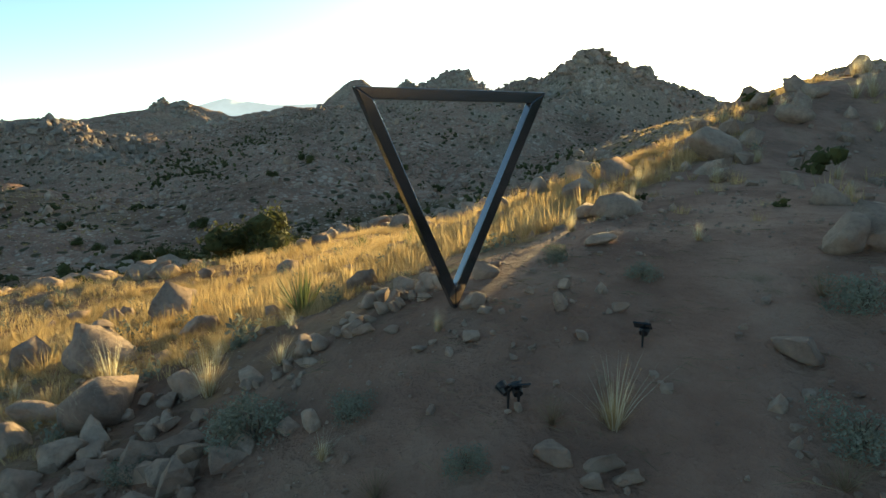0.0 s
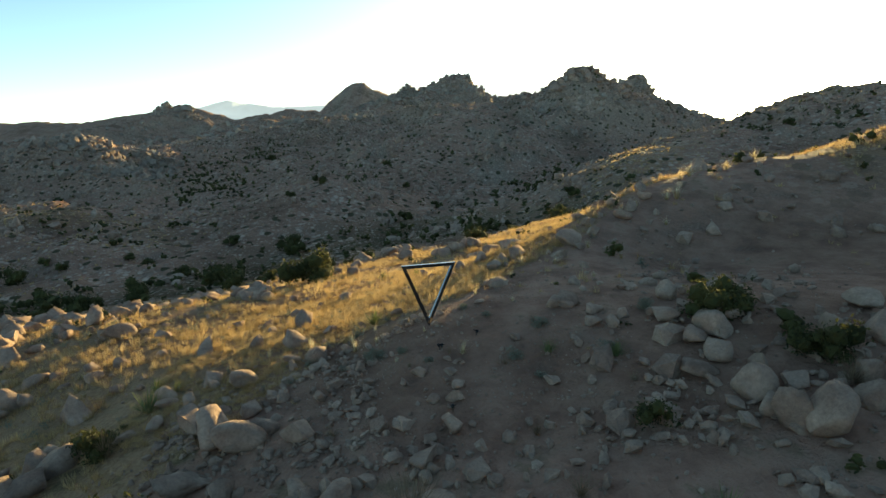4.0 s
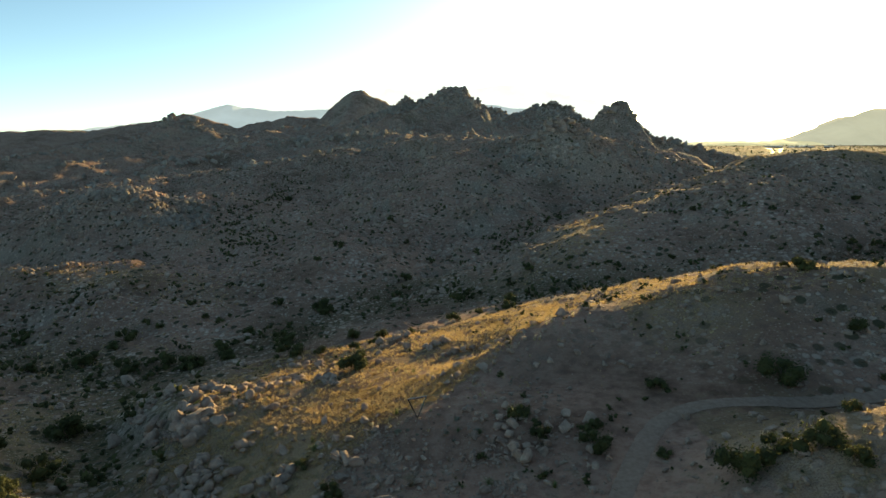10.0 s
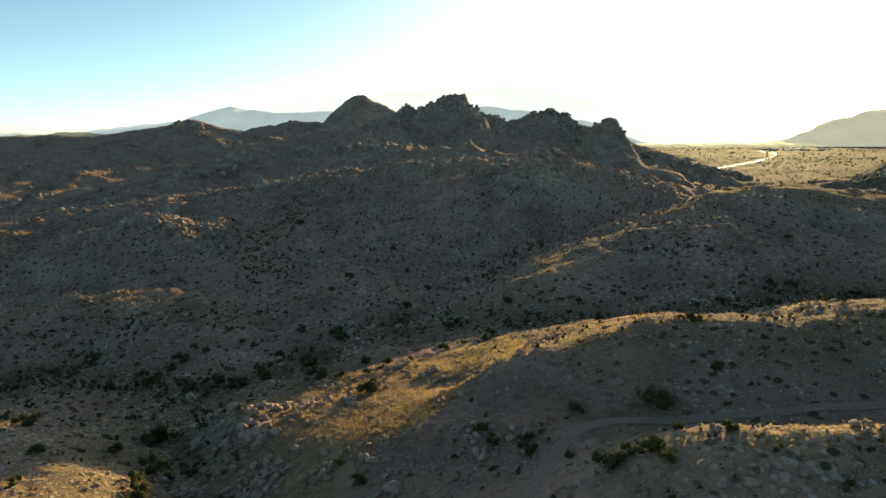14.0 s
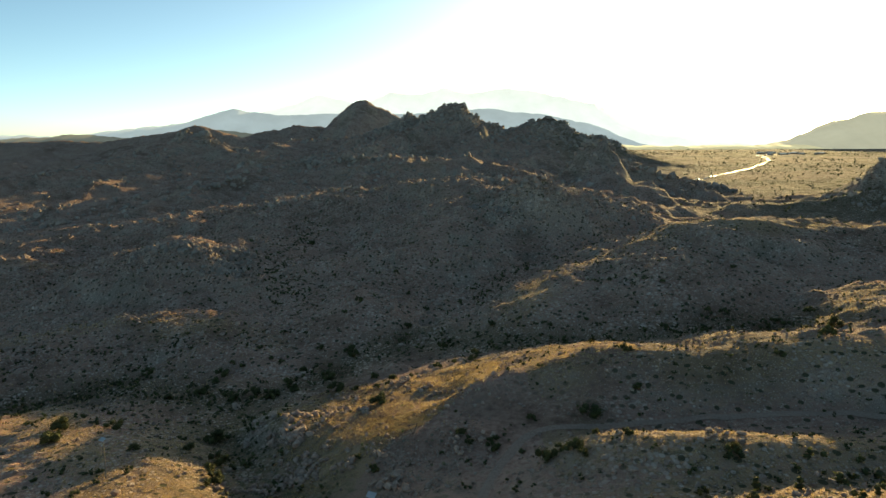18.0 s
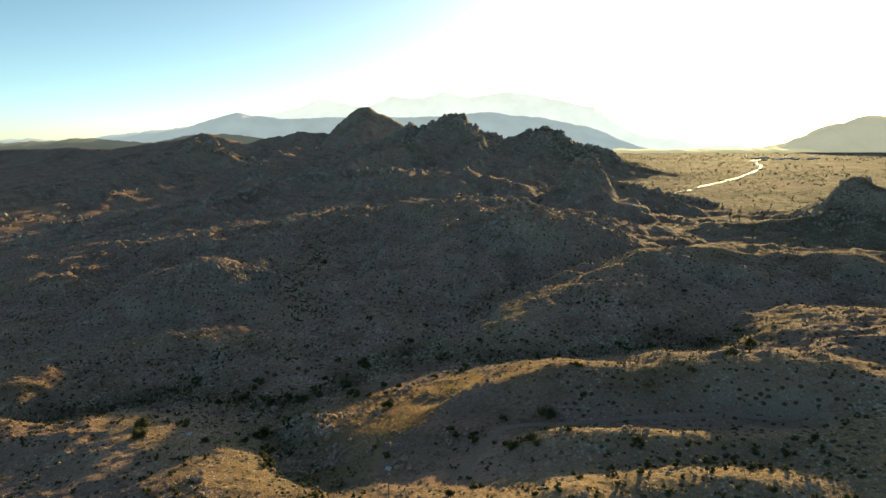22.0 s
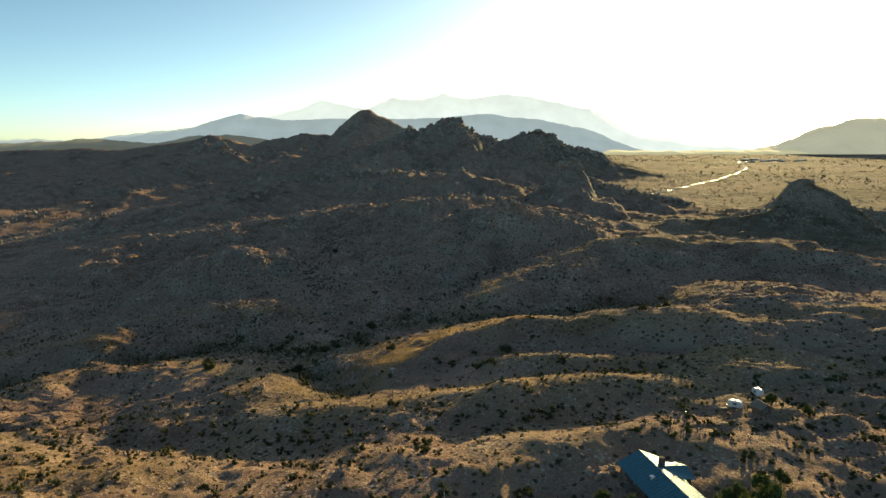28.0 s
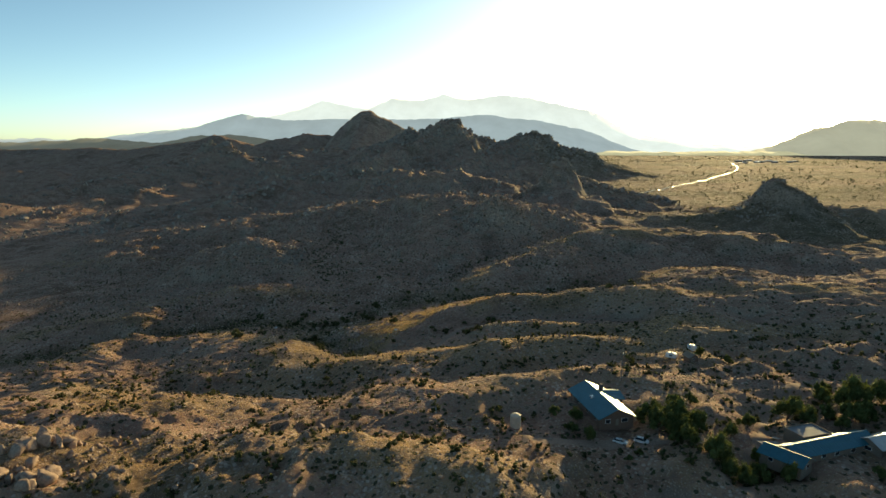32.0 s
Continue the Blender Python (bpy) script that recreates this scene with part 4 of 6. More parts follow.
BUNCHES = [(-4.8, 9.92, 0.83), (-5.28, 11.44, 0.9), (-3.09, 9.71, 0.8), (-2.17, 9.81, 0.5), (-7.55, 12.41, 0.5), (1.43, 7.13, 0.75), (3.15, 14.44, 0.7), (4.2, 16.2, 0.5), (5.04, 18.5, 0.7), (16.74, 27.33, 1.3), (16.03, 27.26, 1.1), (14.98, 24.16, 0.8), (12.51, 25.9, 0.9), (13.74, 26.45, 0.8), (3.78, 11.37, 0.4), (-0.12, 9.02, 0.3), (2.2, 13.0, 0.5), (6.8, 17.9, 0.7), (9.3, 21.0, 0.8), (19.2, 31.7, 1.4), (22.6, 33.2, 1.2), (18.3, 31.1, 1.1), (-3.4, 10.9, 0.5), (-2.4, 11.4, 0.4), (-6.5, 11.0, 0.5), (-1.15, 7.27, 0.35), (26, 36, 1.1), (10.9, 19.6, 0.7), (8.2, 14.8, 0.5)]


ROCKS = [quick_mesh("boulder", *stone_shape(40 + k, 3), STONE, True) for k in range(9)]
rr = rng(77)
for some in (STONES_B, STONES_C, STONES_D, STONES_E, STONES_F, STONES_G, STONES_H, STONES_I, STONES_J):
    for x, y, size in some:
        ob = new("boulder", ROCKS[rr.randint(0, 9)])
        high = rr.uniform(0.8, 1.25)
        ob.matrix_basis = pose(x, y, height_at(x, y) + 0.16 * size * high, rr.normal() * 9, rr.normal() * 9, rr.uniform(0, 360)) @ Matrix.Diagonal((size * 1.08, size * 1.08, size * high, 1))
        words = "small pale granite stone half sunk in dry soil" if size < 0.4 else ("rounded tan granite boulder on the dry slope" if size < 1.6 else "large weathered granite outcrop block among dry grass")
        tagged(ob, words, "rock", "stones on the slope")

CLUSTERS = [(-62, -14, 10, 3.5, 1.5, 4.5), (-93, -151, 16, 10, 2.0, 6.0), (-80, -153, 20, 14, 1.0, 3.2), (-88, -171, 16, 9, 2.5, 6.5), (-62, -172, 20, 16, 0.9, 2.8), (57, -113, 12, 4.5, 1.2, 3.6), (47, -54, 9, 6, 1.0, 2.6), (-38, 30, 10, 8, 1.3, 3.4), (-31, 24, 10, 7, 1.2, 3.2), (-4, -7, 8, 5, 1.0, 2.6), (-105, -158, 8, 7, 2, 5), (1, 45, 9, 4, 0.8, 2.0), (8, 36, 9, 4, 0.7, 1.9), (-4, 58, 8, 5, 0.9, 2.2), (-22, 53, 9, 6, 0.8, 2.0), (12, 28, 6, 3, 0.6, 1.4), (25, 38, 6, 5, 0.7, 1.6), (42, 36, 7, 5, 0.8, 1.8), (12.5, 3, 9, 5, 0.6, 1.6), (62, -16, 8, 6, 0.8, 2.0), (-19, -145, 8, 5, 1.0, 3.0), (-78, -140, 10, 9, 0.9, 2.6)]
block = [stone_shape(330 + k, 2) for k in range(6)]
rest = []
for k, (cx, cy, count, wide, low, high) in enumerate(CLUSTERS):
    for _ in range(count):
        x, y, size = cx + rr.normal() * wide * 0.5, cy + rr.normal() * wide * 0.5, rr.uniform(low, high)
        if k > 2:
            rest.append((x, y, size))
            continue
        ob = new("boulder", ROCKS[rr.randint(0, 9)])
        ob.matrix_basis = pose(x, y, height_at(x, y) + 0.22 * size, rr.normal() * 14, rr.normal() * 14, rr.uniform(0, 360)) @ Matrix.Diagonal((size * 0.85, size * 0.85, size * rr.uniform(0.9, 1.7), 1))
        tagged(ob, "large cracked granite block of a rock outcrop", "rock", "outcrop blocks")
strewn("outcrop_blocks", block, *np.array(rest).T, 0.2, STONE, 21, "cracked granite blocks piled in rock outcrops", "rocks", True, (0.9, 1.7), 0.25)

# the row of loose stones that edges the bench
for k in range(46):
    at = rr.uniform(0, 1)
    x, y = np.interp(at, [0, 0.4, 0.7, 1], [-5.0, -3.0, -1.6, -0.4]) + rr.normal() * 0.22, np.interp(at, [0, 0.4, 0.7, 1], [8.2, 9.15, 9.95, 10.7]) + rr.normal() * 0.22
    size = rr.uniform(0.12, 0.42)
    ob = new("boulder", ROCKS[rr.randint(0, 9)])
    ob.matrix_basis = pose(x, y, height_at(x, y) + 0.22 * size, rr.normal() * 25, rr.normal() * 25, rr.uniform(0, 360)) @ Matrix.Diagonal((size, size, size * rr.uniform(0.9, 1.4), 1))
    tagged(ob, "loose granite stone in the row edging the bench", "rock", "edging stones")

stems = [quick_mesh("stems", *limbs(60 + k, 0.42, 0.022, 6, 0.7), BARK) for k in range(3)]
crowns = [quick_mesh("crown", *leaf_cloud(80 + k, 1000, 0.031, 0.95), LEAF) for k in range(4)]
for some in (SHRUBS_A, SHRUBS_B, SHRUBS_C):
    copies("shrub", [("stem", stems, ""), ("crown", crowns, "")], some, dict(label="dense dark olive desert shrub on the dry hillside", category="shrub", group="hillside shrubs"), 3, 9)
sage_crowns = [quick_mesh("crown", *leaf_cloud(180 + k, 2200, 0.022, 0.9, 7, False), SAGE) for k in range(2)]
copies("sage_bush", [("stem", stems, ""), ("crown", sage_crowns, "")], [(-1.97, 7.95, 0.98), (-0.95, 7.85, 0.6), (0.11, 6.74, 0.45), (3.41, 6.88, 0.8), (4.7, 8.89, 0.9), (-3.27, 7.96, 0.55), (1.62, 10.96, 0.5), (6.9, 6.6, 0.9), (9, 9.4, 0.9), (-2.3, 8.4, 0.6), (2.5, 9.9, 0.45), (4.2, 5.6, 0.5)], dict(label="low grey-green sage bush on bare soil", category="bush", group="sage bushes"), 2, 10)
dry_stems = [quick_mesh("twig_clump", *limbs(250 + k, 0.75, 0.006, 70, 1.1), TWIG) for k in range(2)]
copies("dry_bush", [("twig_clump", dry_stems, "")], [(-0.14, -1.2, 2.2), (-12.17, 6.08, 1.9), (4.27, -0.97, 1.2), (13.33, 2.49, 1.6), (7.2, 4.4, 0.7), (3.6, 2.2, 0.8), (-3.0, 3.4, 0.7), (4.4, 9.2, 0.6), (3.0, 6.4, 0.5), (-0.6, 6.6, 0.45), (0.9, 7.2, 0.5), (11, 1.6, 0.9)], dict(label="leafless pale dry bush of thin twigs", category="dry bush", group="dry bushes"), 3, 13)
rosette = [quick_mesh("blades", *blades(200 + k, 75, 0.62, 0.017, 0.75, 0.05), SPIKE) for k in range(2)]
heart = [quick_mesh("heart", *limbs(210, 0.12, 0.07, 3, 0.2), BARK)]
copies("yucca", [("rosette", rosette, ""), ("heart", heart, "")], YUCCAS, dict(label="green yucca rosette of stiff pointed blades", category="yucca", group="yuccas"), 4, 11)
straw = [quick_mesh("stalks", *blades(220 + k, 170, 0.62, 0.0032, 0.36, 0.5), STRAW) for k in range(2)]
plumes = [quick_mesh("plumes", *blades(230 + k, 60, 0.95, 0.006, 0.33, 0.5), PLUME) for k in range(2)]
copies("bunch_grass", [("tuft", straw, ""), ("plume", plumes, "pale feathery seed heads")], BUNCHES, dict(label="backlit dry bunch grass with pale plumes", category="grass tuft", group="bunch grasses"), 3, 12)

# Stones, gravel, grass and shrubs beyond counting.
small = [stone_shape(300 + k, 1) for k in range(6)]
tiny = []
for k in range(5):
    r5 = rng(320 + k)
    v, f = ball(1)
    bm = bmesh.new()
    bmesh.ops.create_icosphere(bm, subdivisions=1, radius=0.5)
    tiny.append((np.array([tuple(w.co) for w in bm.verts]) * r5.uniform(0.6, 1.2, (len(bm.verts), 1)) * np.array([1, 0.8, 0.8]), np.array([[w.index for w in g.verts] for g in bm.faces])))
    bm.free()


def spread(seed, count, x0, x1, y0, y1, low, high, wave, need, power=2.2):
    """Random spots in a rectangle, thick where a slow noise runs high; sizes mostly small."""
    r = rng(seed)
    x, y = r.uniform(x0, x1, count * 3), r.uniform(y0, y1, count * 3)
    keep = grain(x, y, wave, seed) + 0.6 * grain(x, y, wave / 3, seed + 1) + r.normal(size=len(x)) * 0.25 > need
    x, y = x[keep][:count], y[keep][:count]
    return x, y, low + (high - low) * r.uniform(0, 1, len(x)) ** power


def clear(x, y, size, margin=1.0):
    """Leaves out the path by the sculpture, the road and the yard."""
    path = (np.hypot((x - 3.4) / 2.6, (y - 8.5) / 4.0) < margin) | (np.hypot(x - 0.1, y - 9.5) < 0.5)
    d, _ = along(x, y, [(15, -17, 0), (17.7, -9, 0), (20.4, -4.2, 0), (23.4, 1.5, 0), (26.8, 7.3, 0), (30, 9.2, 0), (47, 9.3, 0), (73, 8.4, 0)])
    yard = (np.hypot((x - 70) / 14, (y + 122) / 17) < 1) | (np.hypot((x - 128) / 22, (y + 147) / 14) < 1)
    ok = ~path & (d > 2.0) & ~yard & ~((size > 0.32) & (np.hypot(x - 0.5, y - 7.5) < 5.5))
    return x[ok], y[ok], size[ok]


def many(*groups):
    return tuple(np.concatenate(c) for c in zip(*groups))


strewn("gravel", tiny, *many(spread(401, 3800, -7, 8, 4, 17, 0.015, 0.13, 1.7, -0.1, 3), spread(451, 1500, -12, 24, -12, 18, 0.05, 0.25, 3, 0, 3)), 0.12, STONE, 1, "pale granite gravel scattered on bare soil", "gravel")
twigs = []
for k in range(5):
    r5 = rng(340 + k)
    v, f = [], []
    for j in range(9):
        a, c, ln = r5.uniform(0, 6.28), r5.normal(size=2) * 0.22, r5.uniform(0.12, 0.5)
        d, n = np.array([math.cos(a), math.sin(a)]) * ln / 2, np.array([-math.sin(a), math.cos(a)]) * 0.004
        zz = r5.uniform(0.005, 0.05, 2)
        for q, h in ((c - d - n, zz[0]), (c - d + n, zz[0]), (c + d, zz[1]), (c, zz.mean() + 0.012)):
            v.append((*q, h))
        f += [(4 * j, 4 * j + 1, 4 * j + 3), (4 * j + 1, 4 * j + 2, 4 * j + 3), (4 * j + 2, 4 * j, 4 * j + 3)]
    twigs.append((np.array(v), np.array(f)))
strewn("dry_litter", twigs, *spread(452, 300, -5, 9, 3, 14, 0.3, 0.9, 2.2, 0.1, 1.5), 0.0, TWIG, 9, "broken straw and twigs lying on bare soil", "litter", False, (0.8, 1.2), 0.05)
x, y, s = clear(*many(spread(402, 600, -9, 16, -6, 24, 0.12, 0.55, 4, 0.15, 3), spread(403, 1500, -60, 75, -22, 70, 0.2, 1.5, 11, 0.15, 3.4), spread(404, 700, -48, -14, 2, 42, 0.5, 2.3, 9, 0.1, 2)))
strewn("hillside_stones", small, x, y, s, 0.15, STONE, 2, "loose granite stones all over the dry hillside", "stones", True)
x, y, s = clear(*many(spread(458, 3800, 6, 210, -20, 110, 0.25, 1.5, 14, -0.1, 3), spread(405, 7500, -130, 190, -215, -20, 0.3, 1.8, 15, -0.05, 3), spread(406, 1500, -220, -60, -20, 120, 0.4, 1.8, 20, 0.3, 3), spread(407, 1500, 60, 260, 30, 230, 0.5, 2.2, 22, 0.2, 3), spread(408, 11500, -270, 150, 110, 480, 0.6, 3.4, 26, -0.2, 2.6), spread(414, 4500, -420, -150, 120, 460, 0.8, 3.6, 30, -0.1, 2.4)))
strewn("rubble", small, *many(spread(455, 520, -10, -1.7, 1.5, 8.7, 0.1, 0.55, 2.5, -0.3, 2), spread(456, 900, -9, 11, -13, 3.5, 0.1, 0.8, 3, -0.2, 2.4), spread(457, 520, 5.2, 19, -6, 14, 0.1, 0.7, 3, -0.1, 2.4)), 0.14, STONE, 12, "broken granite rubble on the bank below the bench", "rubble")
strewn("slope_rocks", tiny, x, y, s, 0.12, STONE, 3, "granite rocks covering the shaded slopes", "rocks", False)
x, y, s = many(spread(409, 900, 25, 160, 270, 345, 1.2, 4.6, 20, -0.4, 2), spread(410, 500, -180, -110, 215, 260, 1.5, 5, 15, -0.2, 2), spread(411, 240, 160, 230, 625, 660, 3, 10, 20, -0.3), spread(412, 1700, -190, 440, 1330, 1470, 4, 13, 80, -0.3), spread(413, 600, -780, -480, 1440, 1530, 3, 8, 60, -0.2), spread(415, 4200, -900, 330, 520, 1400, 2.5, 10, 70, -0.1), spread(416, 420, 345, 475, 370, 465, 1.5, 7, 20, -0.5), spread(418, 900, -330, 120, 420, 640, 2, 9, 60, -0.2))
strewn("summit_crags", tiny, x, y, s, 0.1, CRAG, 4, "jagged granite crags on the hilltops", "crags", False, (0.7, 1.3), 0.2)

def crest_crags(seed, peak, gap, off, low, high):
    """Spots along the crest of a mountain, thick in some stretches."""
    r = rng(seed)
    line = np.array(PEAKS[peak][0], float)
    run = np.concatenate([[0], np.cumsum(np.hypot(*np.diff(line[:, :2], axis=0).T))])
    s = r.uniform(0, run[-1], int(run[-1] / gap))
    s = s[grain(s, s * 0, 55, seed) + 0.3 * r.normal(size=len(s)) > -0.15]
    x, y = np.interp(s, run, line[:, 0]) + r.normal(size=len(s)) * off, np.interp(s, run, line[:, 1]) - np.abs(r.normal(size=len(s))) * off
    return x, y, low + (high - low) * r.uniform(0, 1, len(s)) ** 1.8


x, y, s = many(crest_crags(801, 0, 2.0, 18, 4, 15), crest_crags(802, 2, 1.6, 13, 5, 19), crest_crags(803, 4, 1.2, 9, 3, 12), crest_crags(804, 6, 1.6, 9, 2.5, 10), crest_crags(805, 7, 3.0, 14, 4, 14), crest_crags(806, 3, 4.0, 15, 4, 13), crest_crags(807, 12, 4.5, 25, 4, 14), crest_crags(808, 13, 4.5, 25, 4, 13), crest_crags(809, 14, 4.5, 25, 4, 13), crest_crags(810, 16, 5, 25, 4, 13), crest_crags(811, 17, 5, 25, 4, 12))
strewn("skyline_crags", block, x, y, s, 0.12, CRAG, 14, "broken granite towers along the mountain crests", "crags", False, (0.9, 1.7), 0.14)
x, y, s = many(spread(459, 130, 55, 95, 298, 318, 1.5, 6.0, 14, -0.4, 1.6), spread(460, 170, -178, -122, 222, 256, 1.0, 3.4, 12, -0.3, 1.8), spread(461, 90, -150, -108, 132, 158, 0.8, 2.6, 10, -0.2, 2), spread(462, 60, -318, -292, 304, 320, 1.5, 6, 10, -0.3, 1.6), spread(463, 60, -460, -430, 590, 612, 3, 10, 20, -0.5, 1.5))
strewn("knob_blocks", block, x, y, s, 0.14, STONE, 15, "stacked granite blocks on the rocky knobs", "crags", False, (0.8, 1.4), 0.2)


def wisps(seed, count, tall, thick, spread):
    """A light tuft of single tapering blades."""
    r = rng(seed)
    a, lean, h = r.uniform(0, 2 * np.pi, count), np.abs(r.normal(size=count)) * spread, tall * r.uniform(0.5, 1.1, count)
    face = r.uniform(0, 2 * np.pi, count)
    out, side = np.stack([np.cos(a), np.sin(a), 0 * a], 1), np.stack([-np.sin(face), np.cos(face), 0 * a], 1)
    foot = out * (r.uniform(0, 0.45, count) * tall)[:, None]
    tip = foot + out * (np.sin(lean) * h)[:, None] + np.stack([0 * a, 0 * a, np.cos(lean) * h], 1)
    w = thick * r.uniform(0.7, 1.3, (count, 1))
    q = np.stack([foot - side * w, foot + side * w, tip], 1)
    return q.reshape(-1, 3), np.arange(count * 3).reshape(-1, 3)


def crest_spots(seed, each, off, low, high, names):
    """Spots to both sides of the named crests."""
    r = rng(seed)
    xs, ys = [], []
    for name in names:
        line = np.array(LAND[name])
        run = np.concatenate([[0], np.cumsum(np.hypot(*np.diff(line[:, :2], axis=0).T))])
        s = r.uniform(0, run[-1], int(each * run[-1]))
        xs.append(np.interp(s, run, line[:, 0]) + r.normal(size=len(s)) * off)
        ys.append(np.interp(s, run, line[:, 1]) + r.normal(size=len(s)) * off)
    x, y = np.concatenate(xs), np.concatenate(ys)
    return x, y, r.uniform(low, high, len(x))


def beyond(x, y, size, reach=28):
    keep = np.hypot(x - 2, y - 8) > reach
    return x[keep], y[keep], size[keep]


def off_bench(x, y, size):
    """Keeps grass off the bare bench and thin on the shaded face of the spur."""
    thin = (grain(x * 7.3, y * 7.3, 1.0, 71) > 0.75)
    ok = (x < bench_edge(y) - 0.2) | ((x > 30) | (y > 38)) | (y < -20) | thin
    return x[ok], y[ok], size[ok]


tufts = [wisps(500 + k, 46, 0.34, 0.0042, 0.42) for k in range(5)]
mid_tufts = [wisps(510 + k, 22, 0.4, 0.011, 0.5) for k in range(4)]
clumps = [wisps(520 + k, 9, 0.42, 0.046, 0.6) for k in range(4)]
x, y, s = off_bench(*clear(*many(spread(421, 7000, -13, 8, 6, 27, 0.5, 1.25, 2.5, -0.6, 1.2), spread(424, 250, -10, 14, 0, 10, 0.3, 0.8, 2.5, 0.35, 1.5))))
strewn("grass", tufts, x, y, s, 0.0, STRAW, 5, "golden dry grass tufts over the slope", "grass", False, (0.55, 1.0), 0.1)
x, y, s = off_bench(*clear(*many(spread(422, 10000, -36, 24, 14, 66, 0.6, 1.5, 6, -0.45, 1.2), spread(423, 2200, 10, 62, 30, 62, 0.6, 1.4, 6, -0.2, 1.2), spread(429, 900, -30, -8, -4, 16, 0.6, 1.3, 6, -0.1, 1.2))))
strewn("slope_grass", mid_tufts, x, y, s, 0.0, STRAW, 8, "golden dry grass spread over the spur", "grass", False, (0.7, 1.2), 0.1)
x, y, s = off_bench(*beyond(*many(crest_spots(425, 9, 6, 0.7, 1.5, ("spur crest", "spur flank", "long spur", "side crest", "knoll n", "knoll s")), crest_spots(426, 9, 11, 0.8, 1.7, ("left lit crest", "far knoll", "knoll a", "knoll b", "knoll east", "near left", "near crest", "outcrop", "pole saddle")), spread(427, 4500, -125, 60, -190, -30, 0.7, 1.6, 22, -0.1, 1.2), spread(428, 2500, -230, -60, -20, 120, 0.8, 1.8, 22, -0.1, 1.2))))
strewn("far_grass", clumps, x, y, s, 0.0, STRAW, 7, "golden dry grass on the sunlit crests", "grass", False, (0.6, 1.0), 0.1)
near_scrub = [leaf_cloud(600 + k, 30, 0.09, 0.9, 3) for k in range(5)]
low_brush = [leaf_cloud(620 + k, 110, 0.06, 0.85, 5, False) for k in range(4)]
x, y, s = off_bench(*clear(*many(spread(441, 420, -36, 24, 9, 66, 0.3, 1.0, 6, -0.1, 1.6), spread(442, 60, -12, 2, 8, 22, 0.25, 0.6, 3, -0.1, 1.5))))
strewn("low_brush", low_brush, x, y, s, -0.02, SAGE, 18, "small grey-green brush among the dry grass", "brush", False, (0.8, 1.2), 0.06)
def in_gullies(x, y, size):
    low = fold(x, y, 62, 17) + 0.7 * fold(x, y, 27, 35) < -0.02
    return x[low], y[low], size[low]


far_scrub = [leaf_cloud(610 + k, 6, 0.15, 0.85, 2) for k in range(5)]
x, y, s = clear(*many(spread(431, 300, -60, 80, -20, 120, 0.4, 1.3, 14, 0.1), spread(432, 2600, -150, 220, -230, -18, 1.1, 4.6, 30, -0.35, 1.6), spread(433, 1100, -260, -60, -30, 130, 0.9, 3.2, 25, -0.2), spread(437, 750, 8, 210, -20, 95, 0.6, 2.4, 20, -0.3)))
strewn("scrub", near_scrub, x, y, s, -0.02, LEAF, 6, "dark olive scrub dotted over the near hills", "scrub", False, (0.8, 1.2), 0.06)
x, y, s = clear(*many(spread(434, 1400, -330, 160, 95, 500, 0.8, 2.8, 45, -0.4), in_gullies(*spread(444, 3200, -380, 200, 95, 500, 1.2, 4.2, 45, -0.5)), crest_spots(445, 0.9, 7, 1.4, 4.2, ("main wash", "wash arm", "long spur hollow", "great slope gully")), spread(435, 900, 60, 330, 20, 260, 0.9, 3.2, 35, -0.1), spread(436, 2800, 200, 1000, 230, 1500, 1.5, 6.5, 60, -0.3), spread(438, 1500, 700, 2300, 900, 3400, 4, 13, 130, -0.1)))
strewn("far_scrub", far_scrub, x, y, s, -0.02, LEAF, 16, "dark scrub on the far slopes and valley floor", "scrub", False, (0.8, 1.2), 0.06)


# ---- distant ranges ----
# Aerial haze is put into base colour and emission, so far ranges glow pale.
def haze_glow_material(name, colour, strength):
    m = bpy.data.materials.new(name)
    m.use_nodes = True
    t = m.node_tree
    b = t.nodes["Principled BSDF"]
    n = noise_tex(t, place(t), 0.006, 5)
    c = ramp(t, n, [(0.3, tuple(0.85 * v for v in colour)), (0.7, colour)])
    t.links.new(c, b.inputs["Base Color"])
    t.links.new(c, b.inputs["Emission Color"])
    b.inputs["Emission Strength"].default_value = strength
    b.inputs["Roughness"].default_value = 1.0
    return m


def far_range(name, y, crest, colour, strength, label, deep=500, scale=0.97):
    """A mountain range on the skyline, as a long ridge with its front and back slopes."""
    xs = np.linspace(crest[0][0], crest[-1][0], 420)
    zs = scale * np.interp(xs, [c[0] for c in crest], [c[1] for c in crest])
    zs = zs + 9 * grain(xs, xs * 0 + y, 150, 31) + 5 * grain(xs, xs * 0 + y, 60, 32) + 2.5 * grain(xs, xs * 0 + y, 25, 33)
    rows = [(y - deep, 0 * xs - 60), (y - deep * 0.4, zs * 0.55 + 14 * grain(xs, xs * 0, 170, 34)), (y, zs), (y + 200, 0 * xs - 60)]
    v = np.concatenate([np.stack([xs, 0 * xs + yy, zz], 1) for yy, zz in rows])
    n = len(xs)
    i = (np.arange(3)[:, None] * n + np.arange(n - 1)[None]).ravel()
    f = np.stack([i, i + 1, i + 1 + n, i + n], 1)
    me = quick_mesh(name, v, f, haze_glow_material(name, colour, strength), True)
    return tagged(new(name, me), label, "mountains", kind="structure")


